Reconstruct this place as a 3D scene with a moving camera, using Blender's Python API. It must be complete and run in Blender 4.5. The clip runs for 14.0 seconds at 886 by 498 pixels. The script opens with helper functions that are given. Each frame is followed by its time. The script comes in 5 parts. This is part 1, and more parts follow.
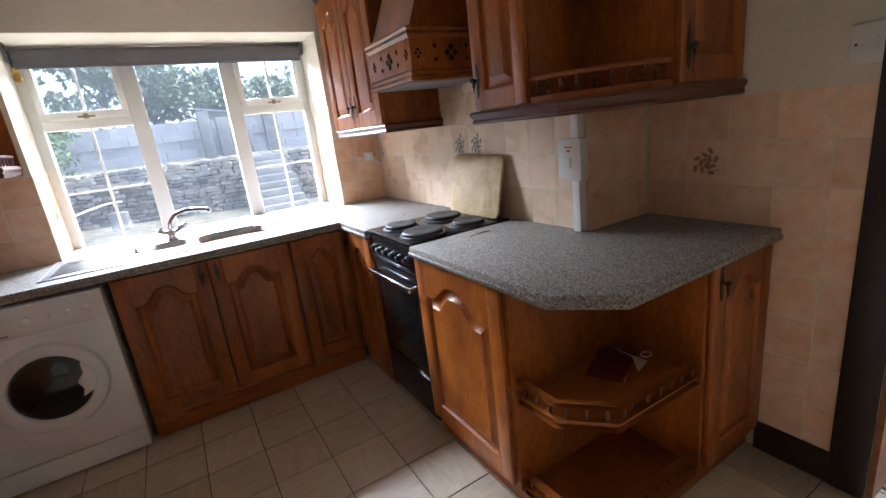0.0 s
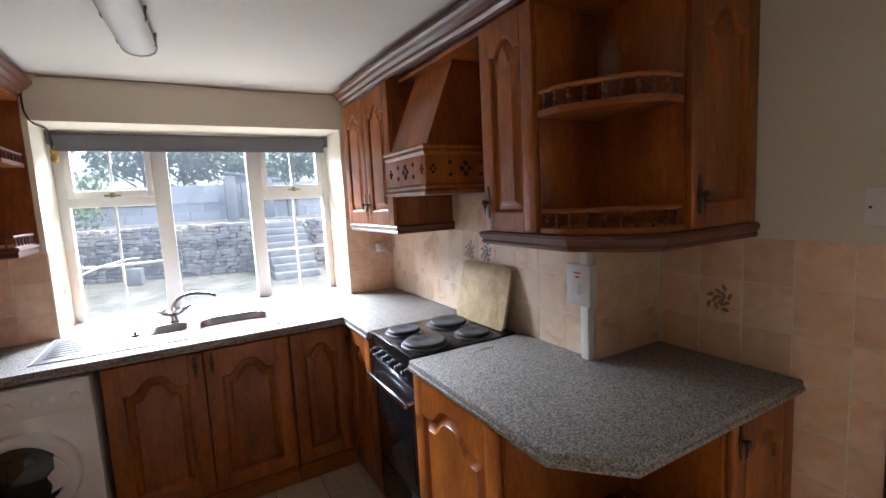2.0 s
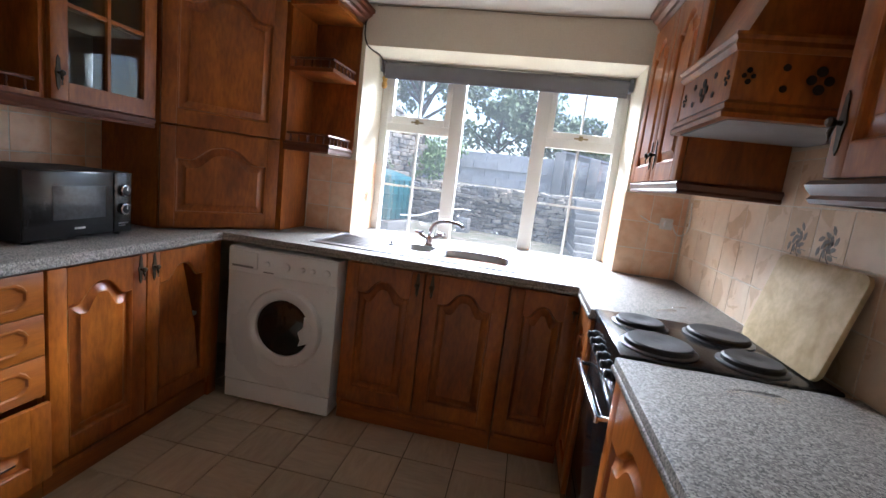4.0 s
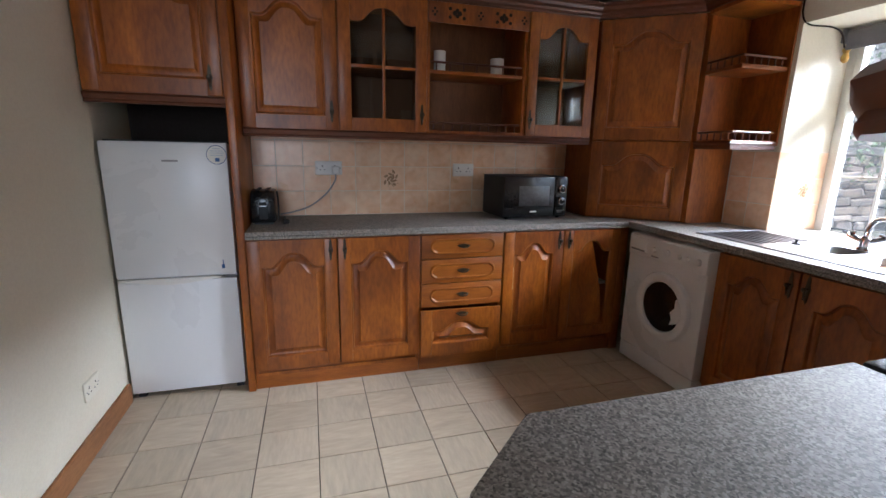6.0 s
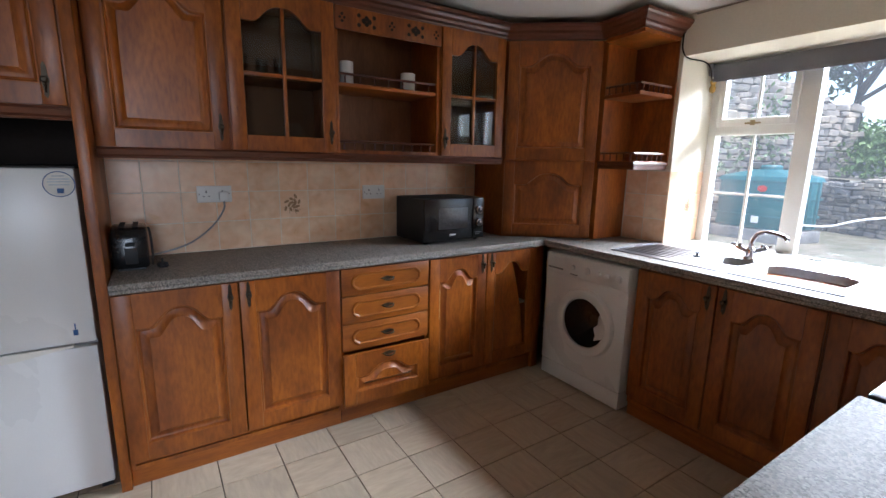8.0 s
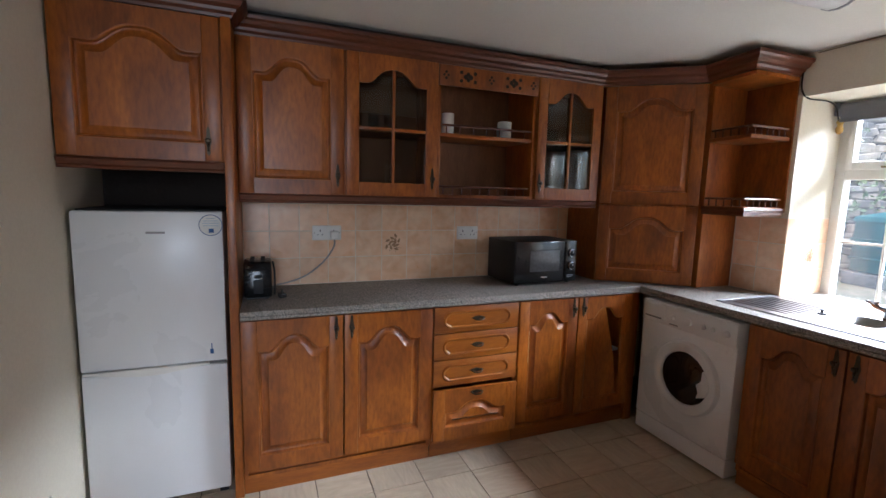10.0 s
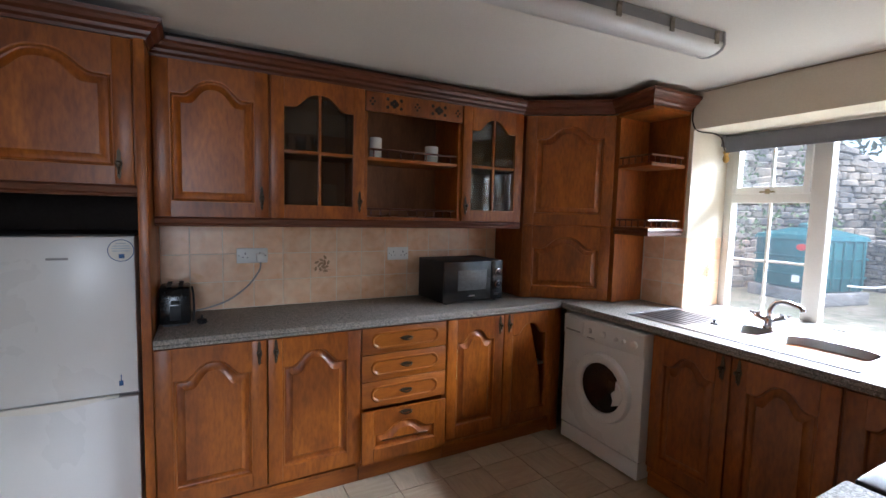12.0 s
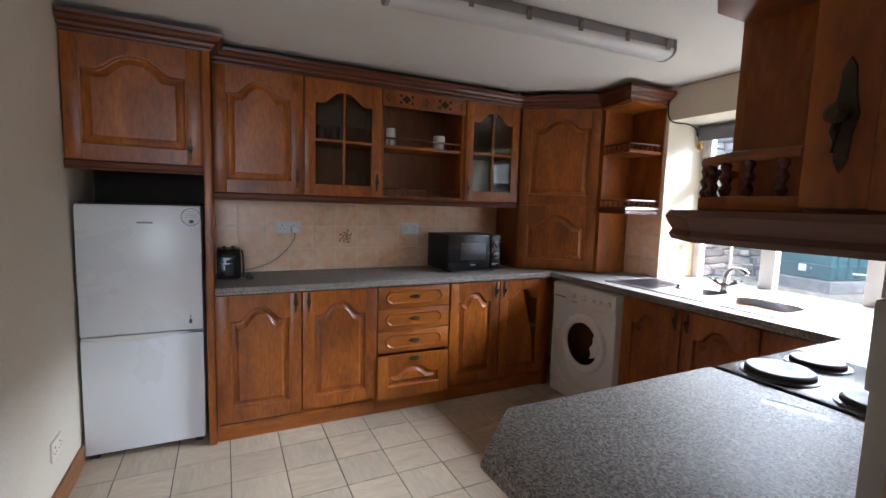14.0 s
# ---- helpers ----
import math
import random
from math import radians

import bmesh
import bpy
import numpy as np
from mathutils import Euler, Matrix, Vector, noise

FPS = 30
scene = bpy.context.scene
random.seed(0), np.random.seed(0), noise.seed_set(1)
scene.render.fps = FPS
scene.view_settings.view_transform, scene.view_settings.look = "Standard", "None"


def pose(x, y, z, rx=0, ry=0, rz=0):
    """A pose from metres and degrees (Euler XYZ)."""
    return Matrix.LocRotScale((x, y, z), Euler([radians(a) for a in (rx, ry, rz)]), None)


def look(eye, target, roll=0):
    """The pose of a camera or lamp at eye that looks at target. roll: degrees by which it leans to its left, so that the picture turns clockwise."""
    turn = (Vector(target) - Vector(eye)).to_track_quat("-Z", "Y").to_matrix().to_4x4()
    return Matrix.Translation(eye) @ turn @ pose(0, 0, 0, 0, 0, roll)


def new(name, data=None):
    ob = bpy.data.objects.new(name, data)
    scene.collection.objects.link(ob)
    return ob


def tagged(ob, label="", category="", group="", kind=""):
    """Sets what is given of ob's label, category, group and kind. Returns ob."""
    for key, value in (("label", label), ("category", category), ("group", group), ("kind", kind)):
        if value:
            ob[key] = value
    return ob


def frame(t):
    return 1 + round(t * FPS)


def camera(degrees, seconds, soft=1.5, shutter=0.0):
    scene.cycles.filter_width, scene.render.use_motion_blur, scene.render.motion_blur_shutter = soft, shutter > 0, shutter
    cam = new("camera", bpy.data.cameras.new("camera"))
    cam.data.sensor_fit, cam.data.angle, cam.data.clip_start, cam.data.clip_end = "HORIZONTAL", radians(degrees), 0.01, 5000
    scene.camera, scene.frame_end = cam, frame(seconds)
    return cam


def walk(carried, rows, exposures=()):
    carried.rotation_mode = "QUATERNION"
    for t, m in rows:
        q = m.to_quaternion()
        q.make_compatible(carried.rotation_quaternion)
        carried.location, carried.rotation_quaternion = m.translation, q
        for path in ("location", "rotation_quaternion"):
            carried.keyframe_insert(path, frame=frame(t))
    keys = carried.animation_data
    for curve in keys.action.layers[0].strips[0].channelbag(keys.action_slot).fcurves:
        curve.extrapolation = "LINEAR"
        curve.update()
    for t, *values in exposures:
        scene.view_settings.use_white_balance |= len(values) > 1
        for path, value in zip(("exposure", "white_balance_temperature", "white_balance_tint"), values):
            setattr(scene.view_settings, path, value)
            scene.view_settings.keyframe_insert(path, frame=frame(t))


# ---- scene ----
cam = camera(89.4, 14.0)
PATH = [
    (0, (0.129, 0.047, 1.37), (1.094, 1.716, 0.836), -6.9),
    (0.5, (0.152, 0.063, 1.429), (1.203, 1.701, 0.967), -5.8),
    (1, (0.165, 0.083, 1.479), (1.201, 1.76, 1.141), -3.1),
    (1.5, (0.188, 0.09, 1.518), (1.208, 1.795, 1.294), -3.5),
    (2, (0.196, 0.087, 1.533), (1.173, 1.818, 1.31), -3.0),
    (2.5, (0.168, 0.112, 1.493), (0.921, 1.944, 1.21), -2.2),
    (2.7, (0.155, 0.147, 1.466), (0.776, 2.028, 1.186), -0.0),
    (4.8, (1.137, 0.602, 1.245), (-0.1, 2.128, 0.865), 3.5),
    (5, (1.261, 0.616, 1.235), (-0.223, 1.893, 0.829), 2.0),
    (5.5, (1.43, 0.615, 1.311), (-0.397, 1.312, 0.89), 2.3),
    (6, (1.521, 0.546, 1.336), (-0.35, 1.099, 0.899), 1.2),
    (6.5, (1.524, 0.487, 1.368), (-0.297, 1.178, 0.91), 0.4),
    (7, (1.429, 0.486, 1.336), (-0.283, 1.412, 0.873), -4.0),
    (7.5, (1.211, 0.467, 1.351), (-0.433, 1.518, 0.911), -0.6),
    (8, (1.174, 0.391, 1.39), (-0.475, 1.455, 1.008), 1.1),
    (8.5, (1.139, 0.316, 1.416), (-0.649, 1.161, 1.116), 1.2),
    (8.7, (1.111, 0.284, 1.419), (-0.725, 1.026, 1.134), 1.9),
    (10.8, (1.304, 0.379, 1.479), (-0.529, 1.154, 1.281), 1.2),
    (11, (1.317, 0.391, 1.488), (-0.501, 1.201, 1.297), 1.3),
    (11.5, (1.351, 0.401, 1.502), (-0.425, 1.306, 1.348), 1.4),
    (12, (1.316, 0.394, 1.478), (-0.435, 1.347, 1.315), 1.5),
    (12.5, (1.335, 0.361, 1.461), (-0.403, 1.334, 1.283), 3.0),
    (13, (1.599, 0.286, 1.444), (-0.138, 1.263, 1.278), 3.3),
    (13.5, (1.767, 0.261, 1.456), (0.004, 1.187, 1.277), 3.0),
    (14, (1.786, 0.26, 1.397), (0.0, 1.137, 1.196), 1.8),
]
walk(cam, [(t, look(eye, target, roll)) for t, eye, target, roll in PATH], [(0, 2.98, 5620, 13), (2.5, 2.95, 5620, 13), (5, 2.72, 5650, 13)])

# ---- world and light ----
world = bpy.data.worlds.new("sky")
scene.world = world
world.use_nodes = True
wn = world.node_tree.nodes
sky = wn.new("ShaderNodeTexSky")
sky.sky_type, sky.sun_disc = "NISHITA", False
sky.sun_elevation, sky.sun_rotation = radians(69), radians(98)
sky.air_density, sky.dust_density = 1.0, 3.0
world.node_tree.links.new(sky.outputs[0], wn["Background"].inputs[0])
wn["Background"].inputs[1].default_value = 0.09
sun = new("sun", bpy.data.lights.new("sun", "SUN"))
sun.data.energy, sun.data.angle, sun.data.color = 1.0, radians(12), (1.0, 0.96, 0.9)
sun.matrix_world = look((0, 0, 0), (-0.35, 0.05, -0.93))


def area(name, eye, target, sx, sy, watts, color):
    lamp = bpy.data.lights.new(name, "AREA")
    lamp.shape, lamp.size, lamp.size_y, lamp.energy, lamp.color = "RECTANGLE", sx, sy, watts, color
    ob = new(name, lamp)
    ob.matrix_world = look(eye, target)
    return ob


# sky light that falls in by the kitchen window from the open sky over the yard, and by the hall window
area("window_skylight", (0.2, 7.2, 4.0), (0.25, 3.2, 1.3), 6.0, 1.8, 690, (0.92, 0.97, 1.0))
area("hall_skylight", (3.9, -0.15, 1.6), (0, 0.15, 0.8), 1.0, 1.4, 6.6, (0.86, 0.94, 1.0))

# ---- materials ----


def material(name, color, rough=0.5, metal=0.0, second=None, scale=6.0, stretch=(1, 1, 1), grain=60.0, bump=0.1, vary=0.0, coat=0.0, amount=0.5, warp=0.6):
    """A surface whose colour drifts between two tones, with fine grain, relief and a change of tone from piece to piece."""
    m = bpy.data.materials.new(name)
    m.use_nodes = True
    n, l = m.node_tree.nodes, m.node_tree.links
    b = n["Principled BSDF"]
    b.inputs["Metallic"].default_value = metal
    b.inputs["Coat Weight"].default_value = coat
    b.inputs["Coat Roughness"].default_value = 0.25
    co = n.new("ShaderNodeTexCoord")
    mp = n.new("ShaderNodeMapping")
    mp.inputs["Scale"].default_value = stretch
    info = n.new("ShaderNodeObjectInfo")
    add = n.new("ShaderNodeVectorMath")
    add.operation = "MULTIPLY_ADD"
    add.inputs[1].default_value = (37.0, 17.0, 29.0)
    l.new(info.outputs["Random"], add.inputs[0])
    l.new(co.outputs["Object"], add.inputs[2])
    l.new(add.outputs[0], mp.inputs[0])
    big = n.new("ShaderNodeTexNoise")
    big.inputs["Scale"].default_value, big.inputs["Detail"].default_value, big.inputs["Distortion"].default_value = scale, 5.0, warp
    fine = n.new("ShaderNodeTexNoise")
    fine.inputs["Scale"].default_value, fine.inputs["Detail"].default_value = grain, 4.0
    l.new(mp.outputs[0], big.inputs[0])
    l.new(mp.outputs[0], fine.inputs[0])
    ramp = n.new("ShaderNodeValToRGB")
    ramp.color_ramp.elements[0].position, ramp.color_ramp.elements[1].position = 0.32, 0.68
    other = second or tuple(c * 0.8 for c in color)
    ramp.color_ramp.elements[0].color, ramp.color_ramp.elements[1].color = (*color, 1), (*other, 1)
    l.new(big.outputs[0], ramp.inputs[0])
    mix = n.new("ShaderNodeMix")
    mix.data_type, mix.blend_type = "RGBA", "MULTIPLY"
    mix.inputs[0].default_value = amount
    fr = n.new("ShaderNodeValToRGB")
    fr.color_ramp.elements[0].position, fr.color_ramp.elements[1].position = 0.3, 0.65
    fr.color_ramp.elements[0].color = (0.55, 0.5, 0.45, 1)
    l.new(fine.outputs[0], fr.inputs[0])
    l.new(ramp.outputs[0], mix.inputs[6])
    l.new(fr.outputs[0], mix.inputs[7])
    hs = n.new("ShaderNodeHueSaturation")
    mr = n.new("ShaderNodeMapRange")
    mr.inputs[3].default_value, mr.inputs[4].default_value = 1 - vary, 1 + vary
    l.new(info.outputs["Random"], mr.inputs[0])
    l.new(mr.outputs[0], hs.inputs["Value"])
    l.new(mix.outputs[2], hs.inputs["Color"])
    l.new(hs.outputs[0], b.inputs["Base Color"])
    rr = n.new("ShaderNodeMapRange")
    rr.inputs[3].default_value, rr.inputs[4].default_value = max(0.02, rough - 0.08), min(1, rough + 0.1)
    l.new(big.outputs[0], rr.inputs[0])
    l.new(rr.outputs[0], b.inputs["Roughness"])
    bp = n.new("ShaderNodeBump")
    bp.inputs["Strength"].default_value, bp.inputs["Distance"].default_value = bump, 0.002
    l.new(fine.outputs[0], bp.inputs["Height"])
    l.new(bp.outputs[0], b.inputs["Normal"])
    return m


def speckled(name):
    """Laminate of a worktop: grey with dark and pale flecks."""
    m = bpy.data.materials.new(name)
    m.use_nodes = True
    n, l = m.node_tree.nodes, m.node_tree.links
    b = n["Principled BSDF"]
    co = n.new("ShaderNodeTexCoord")
    v = n.new("ShaderNodeTexVoronoi")
    v.inputs["Scale"].default_value = 240.0
    b.inputs["Specular IOR Level"].default_value = 0.16
    no = n.new("ShaderNodeTexNoise")
    no.inputs["Scale"].default_value, no.inputs["Detail"].default_value = 150.0, 3.0
    big = n.new("ShaderNodeTexNoise")
    big.inputs["Scale"].default_value, big.inputs["Detail"].default_value = 3.0, 4.0
    for node in (v, no, big):
        l.new(co.outputs["Object"], node.inputs[0])
    r = n.new("ShaderNodeValToRGB")
    e = r.color_ramp.elements
    e[0].position, e[0].color = 0.0, (0.03, 0.027, 0.025, 1)
    e[1].position, e[1].color = 1.0, (0.56, 0.51, 0.455, 1)
    for p, c in ((0.3, (0.17, 0.155, 0.14)), (0.5, (0.262, 0.236, 0.208)), (0.7, (0.35, 0.317, 0.28))):
        x = e.new(p)
        x.color = (*c, 1)
    sep = n.new("ShaderNodeSeparateColor")
    l.new(v.outputs["Color"], sep.inputs[0])
    mx = n.new("ShaderNodeMix")
    mx.inputs[0].default_value = 0.35
    l.new(sep.outputs[0], mx.inputs[2])
    l.new(no.outputs[0], mx.inputs[3])
    l.new(mx.outputs[0], r.inputs[0])
    l.new(r.outputs[0], b.inputs["Base Color"])
    rr = n.new("ShaderNodeMapRange")
    rr.inputs[3].default_value, rr.inputs[4].default_value = 0.42, 0.66
    l.new(big.outputs[0], rr.inputs[0])
    l.new(rr.outputs[0], b.inputs["Roughness"])
    bp = n.new("ShaderNodeBump")
    bp.inputs["Strength"].default_value, bp.inputs["Distance"].default_value = 0.12, 0.001
    l.new(no.outputs[0], bp.inputs["Height"])
    l.new(bp.outputs[0], b.inputs["Normal"])
    return m


def clear_glass(name, tint=(1, 1, 1), rough=0.0, haze=0.0):
    """Thin clear glass; last argument: share of an added haze film that scatters daylight."""
    m = bpy.data.materials.new(name)
    m.use_nodes = True
    n, l = m.node_tree.nodes, m.node_tree.links
    out = n["Material Output"]
    t = n.new("ShaderNodeBsdfTransparent")
    t.inputs[0].default_value = (*tint, 1)
    g = n.new("ShaderNodeBsdfGlossy")
    g.inputs["Roughness"].default_value = rough
    f = n.new("ShaderNodeLayerWeight")
    p = n.new("ShaderNodeMath")
    p.operation = "POWER"
    p.inputs[1].default_value = 5.0
    k = n.new("ShaderNodeMapRange")
    k.inputs[3].default_value, k.inputs[4].default_value = 0.04, 1.0
    mx = n.new("ShaderNodeMixShader")
    l.new(f.outputs["Facing"], p.inputs[0])
    l.new(p.outputs[0], k.inputs[0])
    l.new(k.outputs[0], mx.inputs[0])
    l.new(t.outputs[0], mx.inputs[1])
    l.new(g.outputs[0], mx.inputs[2])
    last = mx
    if haze:
        film = n.new("ShaderNodeBsdfTranslucent")
        film.inputs[0].default_value = (0.86, 0.92, 1.0, 1)
        co = n.new("ShaderNodeTexCoord")
        no = n.new("ShaderNodeTexNoise")
        no.inputs["Scale"].default_value, no.inputs["Detail"].default_value = 4.0, 6.0
        mr = n.new("ShaderNodeMapRange")
        mr.inputs[3].default_value, mr.inputs[4].default_value = haze * 0.6, haze * 1.4
        last = n.new("ShaderNodeMixShader")
        l.new(co.outputs["Object"], no.inputs[0])
        l.new(no.outputs[0], mr.inputs[0])
        l.new(mr.outputs[0], last.inputs[0])
        l.new(mx.outputs[0], last.inputs[1])
        l.new(film.outputs[0], last.inputs[2])
    l.new(last.outputs[0], out.inputs[0])
    return m


WOOD = material("stained_pine", (0.445, 0.130, 0.011), 0.38, 0, (0.21, 0.052, 0.005), 3.2, (2, 2, 0.6), 34, 0.14, 0.12, 0.05, 0.75)
WOOD_H = material("stained_pine_rail", (0.40, 0.120, 0.011), 0.40, 0, (0.20, 0.050, 0.006), 3.0, (0.5, 0.5, 3), 45, 0.12, 0.08, 0.05, 0.45)
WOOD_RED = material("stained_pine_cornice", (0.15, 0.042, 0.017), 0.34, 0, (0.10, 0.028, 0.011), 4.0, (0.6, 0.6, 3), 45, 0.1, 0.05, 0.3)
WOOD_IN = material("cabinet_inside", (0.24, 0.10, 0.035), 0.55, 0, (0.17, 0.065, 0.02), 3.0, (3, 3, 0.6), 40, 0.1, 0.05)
DARK_WOOD = material("dark_stained_wood", (0.028, 0.014, 0.009), 0.4, 0, (0.018, 0.009, 0.006), 5.0, (2, 2, 0.5), 50, 0.15, 0.05)
SKIRT = material("brown_skirting_wood", (0.34, 0.15, 0.055), 0.5, 0, (0.24, 0.10, 0.038), 5.0, (0.6, 2, 3), 50, 0.15)
PAINT = material("cream_wall_paint", (0.76, 0.70, 0.57), 0.75, 0, (0.72, 0.65, 0.51), 1.5, (1, 1, 1), 90, 0.15, amount=0.12)
CEIL = material("ceiling_paint", (0.78, 0.76, 0.70), 0.8, 0, (0.75, 0.72, 0.65), 1.2, (1, 1, 1), 120, 0.1, amount=0.1)
TILE = material("peach_wall_tile", (0.80, 0.485, 0.28), 0.3, 0, (0.88, 0.64, 0.44), 11.0, (1, 1, 1), 25, 0.05, 0.06, amount=0.2)
GROUT = material("pale_grout", (0.88, 0.80, 0.69), 0.85, 0, (0.82, 0.72, 0.6), 6, (1, 1, 1), 120, 0.2)
FLOOR_TILE = material("cream_floor_tile", (0.53, 0.435, 0.315), 0.34, 0, (0.45, 0.37, 0.275), 3.2, (1.2, 5.5, 1), 12, 0.04, 0.09, amount=0.25, warp=1.2)
FLOOR_TURNED = material("cream_floor_tile_turned", (0.53, 0.435, 0.315), 0.34, 0, (0.45, 0.36, 0.26), 3.2, (5.5, 1.2, 1), 12, 0.04, 0.09, amount=0.25, warp=1.2)
FLOOR_GROUT = material("dark_floor_grout", (0.10, 0.075, 0.05), 0.9, 0, (0.06, 0.045, 0.03), 8, (1, 1, 1), 90, 0.2)
TOP = speckled("speckled_grey_laminate")
WHITE = material("white_enamel", (0.80, 0.81, 0.82), 0.28, 0, (0.77, 0.78, 0.79), 2, (1, 1, 1), 200, 0.01, amount=0.05)
PLASTIC = material("white_plastic", (0.80, 0.79, 0.75), 0.35, 0, (0.77, 0.75, 0.71), 3, (1, 1, 1), 150, 0.01, amount=0.06)
UPVC = material("white_window_plastic", (0.82, 0.82, 0.78), 0.35, 0, (0.76, 0.75, 0.70), 3, (1, 1, 1), 100, 0.01, amount=0.08)
GREY = material("grey_plastic", (0.33, 0.33, 0.34), 0.5, 0, None, 4, (1, 1, 1), 100, 0.02, amount=0.1)
BLIND = material("grey_blind_cloth", (0.19, 0.19, 0.215), 0.85, 0, (0.165, 0.165, 0.19), 4, (1, 1, 1), 300, 0.2, amount=0.3)
BLACK = material("black_enamel", (0.012, 0.012, 0.013), 0.2, 0, (0.016, 0.016, 0.016), 4, (1, 1, 1), 100, 0.01)
BLACK_PL = material("black_plastic", (0.012, 0.012, 0.013), 0.55, 0, (0.02, 0.02, 0.022), 4, (1, 1, 1), 200, 0.03)
IRON = material("cast_iron", (0.035, 0.033, 0.032), 0.55, 0.3, (0.05, 0.046, 0.043), 10, (1, 1, 1), 150, 0.2)
STEEL = material("brushed_steel", (0.46, 0.46, 0.47), 0.32, 1, (0.38, 0.38, 0.39), 3, (1, 8, 1), 80, 0.03, amount=0.15)
CHROME = material("worn_chrome", (0.55, 0.55, 0.57), 0.16, 1, (0.4, 0.4, 0.42), 20, (1, 1, 1), 80, 0.03, amount=0.2)
BRASS = material("dark_bronze", (0.045, 0.033, 0.021), 0.42, 0.6, (0.09, 0.064, 0.037), 30, (1, 1, 1), 100, 0.1)
LATCH = material("dull_brass", (0.45, 0.36, 0.2), 0.4, 0.8, (0.3, 0.24, 0.13), 30)
RING = material("dull_steel_ring", (0.16, 0.16, 0.165), 0.45, 0.8, (0.11, 0.11, 0.11), 20)
# film in the panes veils the yard with pale haze, imitating glare
GLASS = clear_glass("window_glass", haze=0.006)
CAB_GLASS = clear_glass("cabinet_glass", (0.80, 0.84, 0.82))
DARK_GLASS = material("dark_glass", (0.01, 0.011, 0.012), 0.06, 0, None, 3, (1, 1, 1), 100, 0.0)
BOARD = material("worn_chopping_board", (0.68, 0.52, 0.29), 0.6, 0, (0.46, 0.32, 0.15), 11, (1, 1, 1), 60, 0.08, amount=0.3)
CHINA = material("white_china", (0.8, 0.79, 0.76), 0.2, 0, None, 4, (1, 1, 1), 60, 0, amount=0.05)
# near-black for shade painted in gaps, slots and holes; the blind cable wears it too
SHADOW = material("shade_and_cable_black", (0.03, 0.02, 0.015), 0.9, 0, None, 4, (1, 1, 1), 60, 0.1)

# ---- helpers of this scene ----


def box_bm(bm, lo, hi, bevel=0.0):
    c = [(a + b) / 2 for a, b in zip(lo, hi)]
    s = [abs(b - a) for a, b in zip(lo, hi)]
    made = bmesh.ops.create_cube(bm, size=1, matrix=Matrix.Translation(c) @ Matrix.Diagonal((*s, 1)))
    if bevel:
        edges = list({e for v in made["verts"] for e in v.link_edges})
        bmesh.ops.bevel(bm, geom=edges, offset=bevel, segments=2, affect="EDGES", profile=0.5)
    return bm


def boxes(*items, bevel=0.0):
    bm = bmesh.new()
    for lo, hi in items:
        box_bm(bm, lo, hi, bevel)
    return bm


def prism_bm(bm, pts, axis, a, b):
    """A straight body on the outline pts, from a to b along the axis (pts are the other two coordinates in x, y, z order)."""
    def at(p, h):
        return {"x": (h, p[0], p[1]), "y": (p[0], h, p[1]), "z": (p[0], p[1], h)}[axis]
    lo = [bm.verts.new(at(p, a)) for p in pts]
    hi = [bm.verts.new(at(p, b)) for p in pts]
    n = len(pts)
    bm.faces.new(lo), bm.faces.new(hi)
    for i in range(n):
        bm.faces.new((lo[i], lo[(i + 1) % n], hi[(i + 1) % n], hi[i]))
    bmesh.ops.recalc_face_normals(bm, faces=bm.faces)
    return bm


def prism(pts, axis, a, b, bevel=0.0):
    bm = prism_bm(bmesh.new(), pts, axis, a, b)
    if bevel:
        bmesh.ops.bevel(bm, geom=bm.edges[:], offset=bevel, segments=2, affect="EDGES", profile=0.5)
    return bm


def lathe_bm(bm, profile, m=None, steps=24):
    """A turned body: profile of (radius, height) round z, then moved by m."""
    m = m or Matrix()
    rings = []
    for r, z in profile:
        rings.append([bm.verts.new(m @ Vector((r * math.cos(2 * math.pi * i / steps), r * math.sin(2 * math.pi * i / steps), z))) for i in range(steps)])
    for p, q in zip(rings, rings[1:]):
        for i in range(steps):
            bm.faces.new((p[i], p[(i + 1) % steps], q[(i + 1) % steps], q[i]))
    bm.faces.new(rings[0]), bm.faces.new(rings[-1])
    bmesh.ops.recalc_face_normals(bm, faces=bm.faces)
    return bm


def tube_bm(bm, pts, radius, steps=10):
    """A round bar along pts."""
    pts = [Vector(p) for p in pts]
    rings = []
    for i, p in enumerate(pts):
        d = (pts[min(i + 1, len(pts) - 1)] - pts[max(i - 1, 0)]).normalized()
        q = d.to_track_quat("Z", "Y")
        r = radius[i] if isinstance(radius, (list, tuple)) else radius
        rings.append([bm.verts.new(p + q @ Vector((r * math.cos(2 * math.pi * k / steps), r * math.sin(2 * math.pi * k / steps), 0))) for k in range(steps)])
    for a, b in zip(rings, rings[1:]):
        for k in range(steps):
            bm.faces.new((a[k], a[(k + 1) % steps], b[(k + 1) % steps], b[k]))
    bm.faces.new(rings[0]), bm.faces.new(rings[-1])
    bmesh.ops.recalc_face_normals(bm, faces=bm.faces)
    return bm


def arc(pts, n=8):
    """A smooth line through pts."""
    pts = [Vector(p) for p in pts]
    ext = [2 * pts[0] - pts[1]] + pts + [2 * pts[-1] - pts[-2]]
    out = []
    for a, b, c, d in zip(ext, ext[1:], ext[2:], ext[3:]):
        for i in range(n):
            t = i / n
            out.append(0.5 * (2 * b + (c - a) * t + (2 * a - 5 * b + 4 * c - d) * t * t + (3 * b - a - 3 * c + d) * t ** 3))
    return out + [pts[-1]]


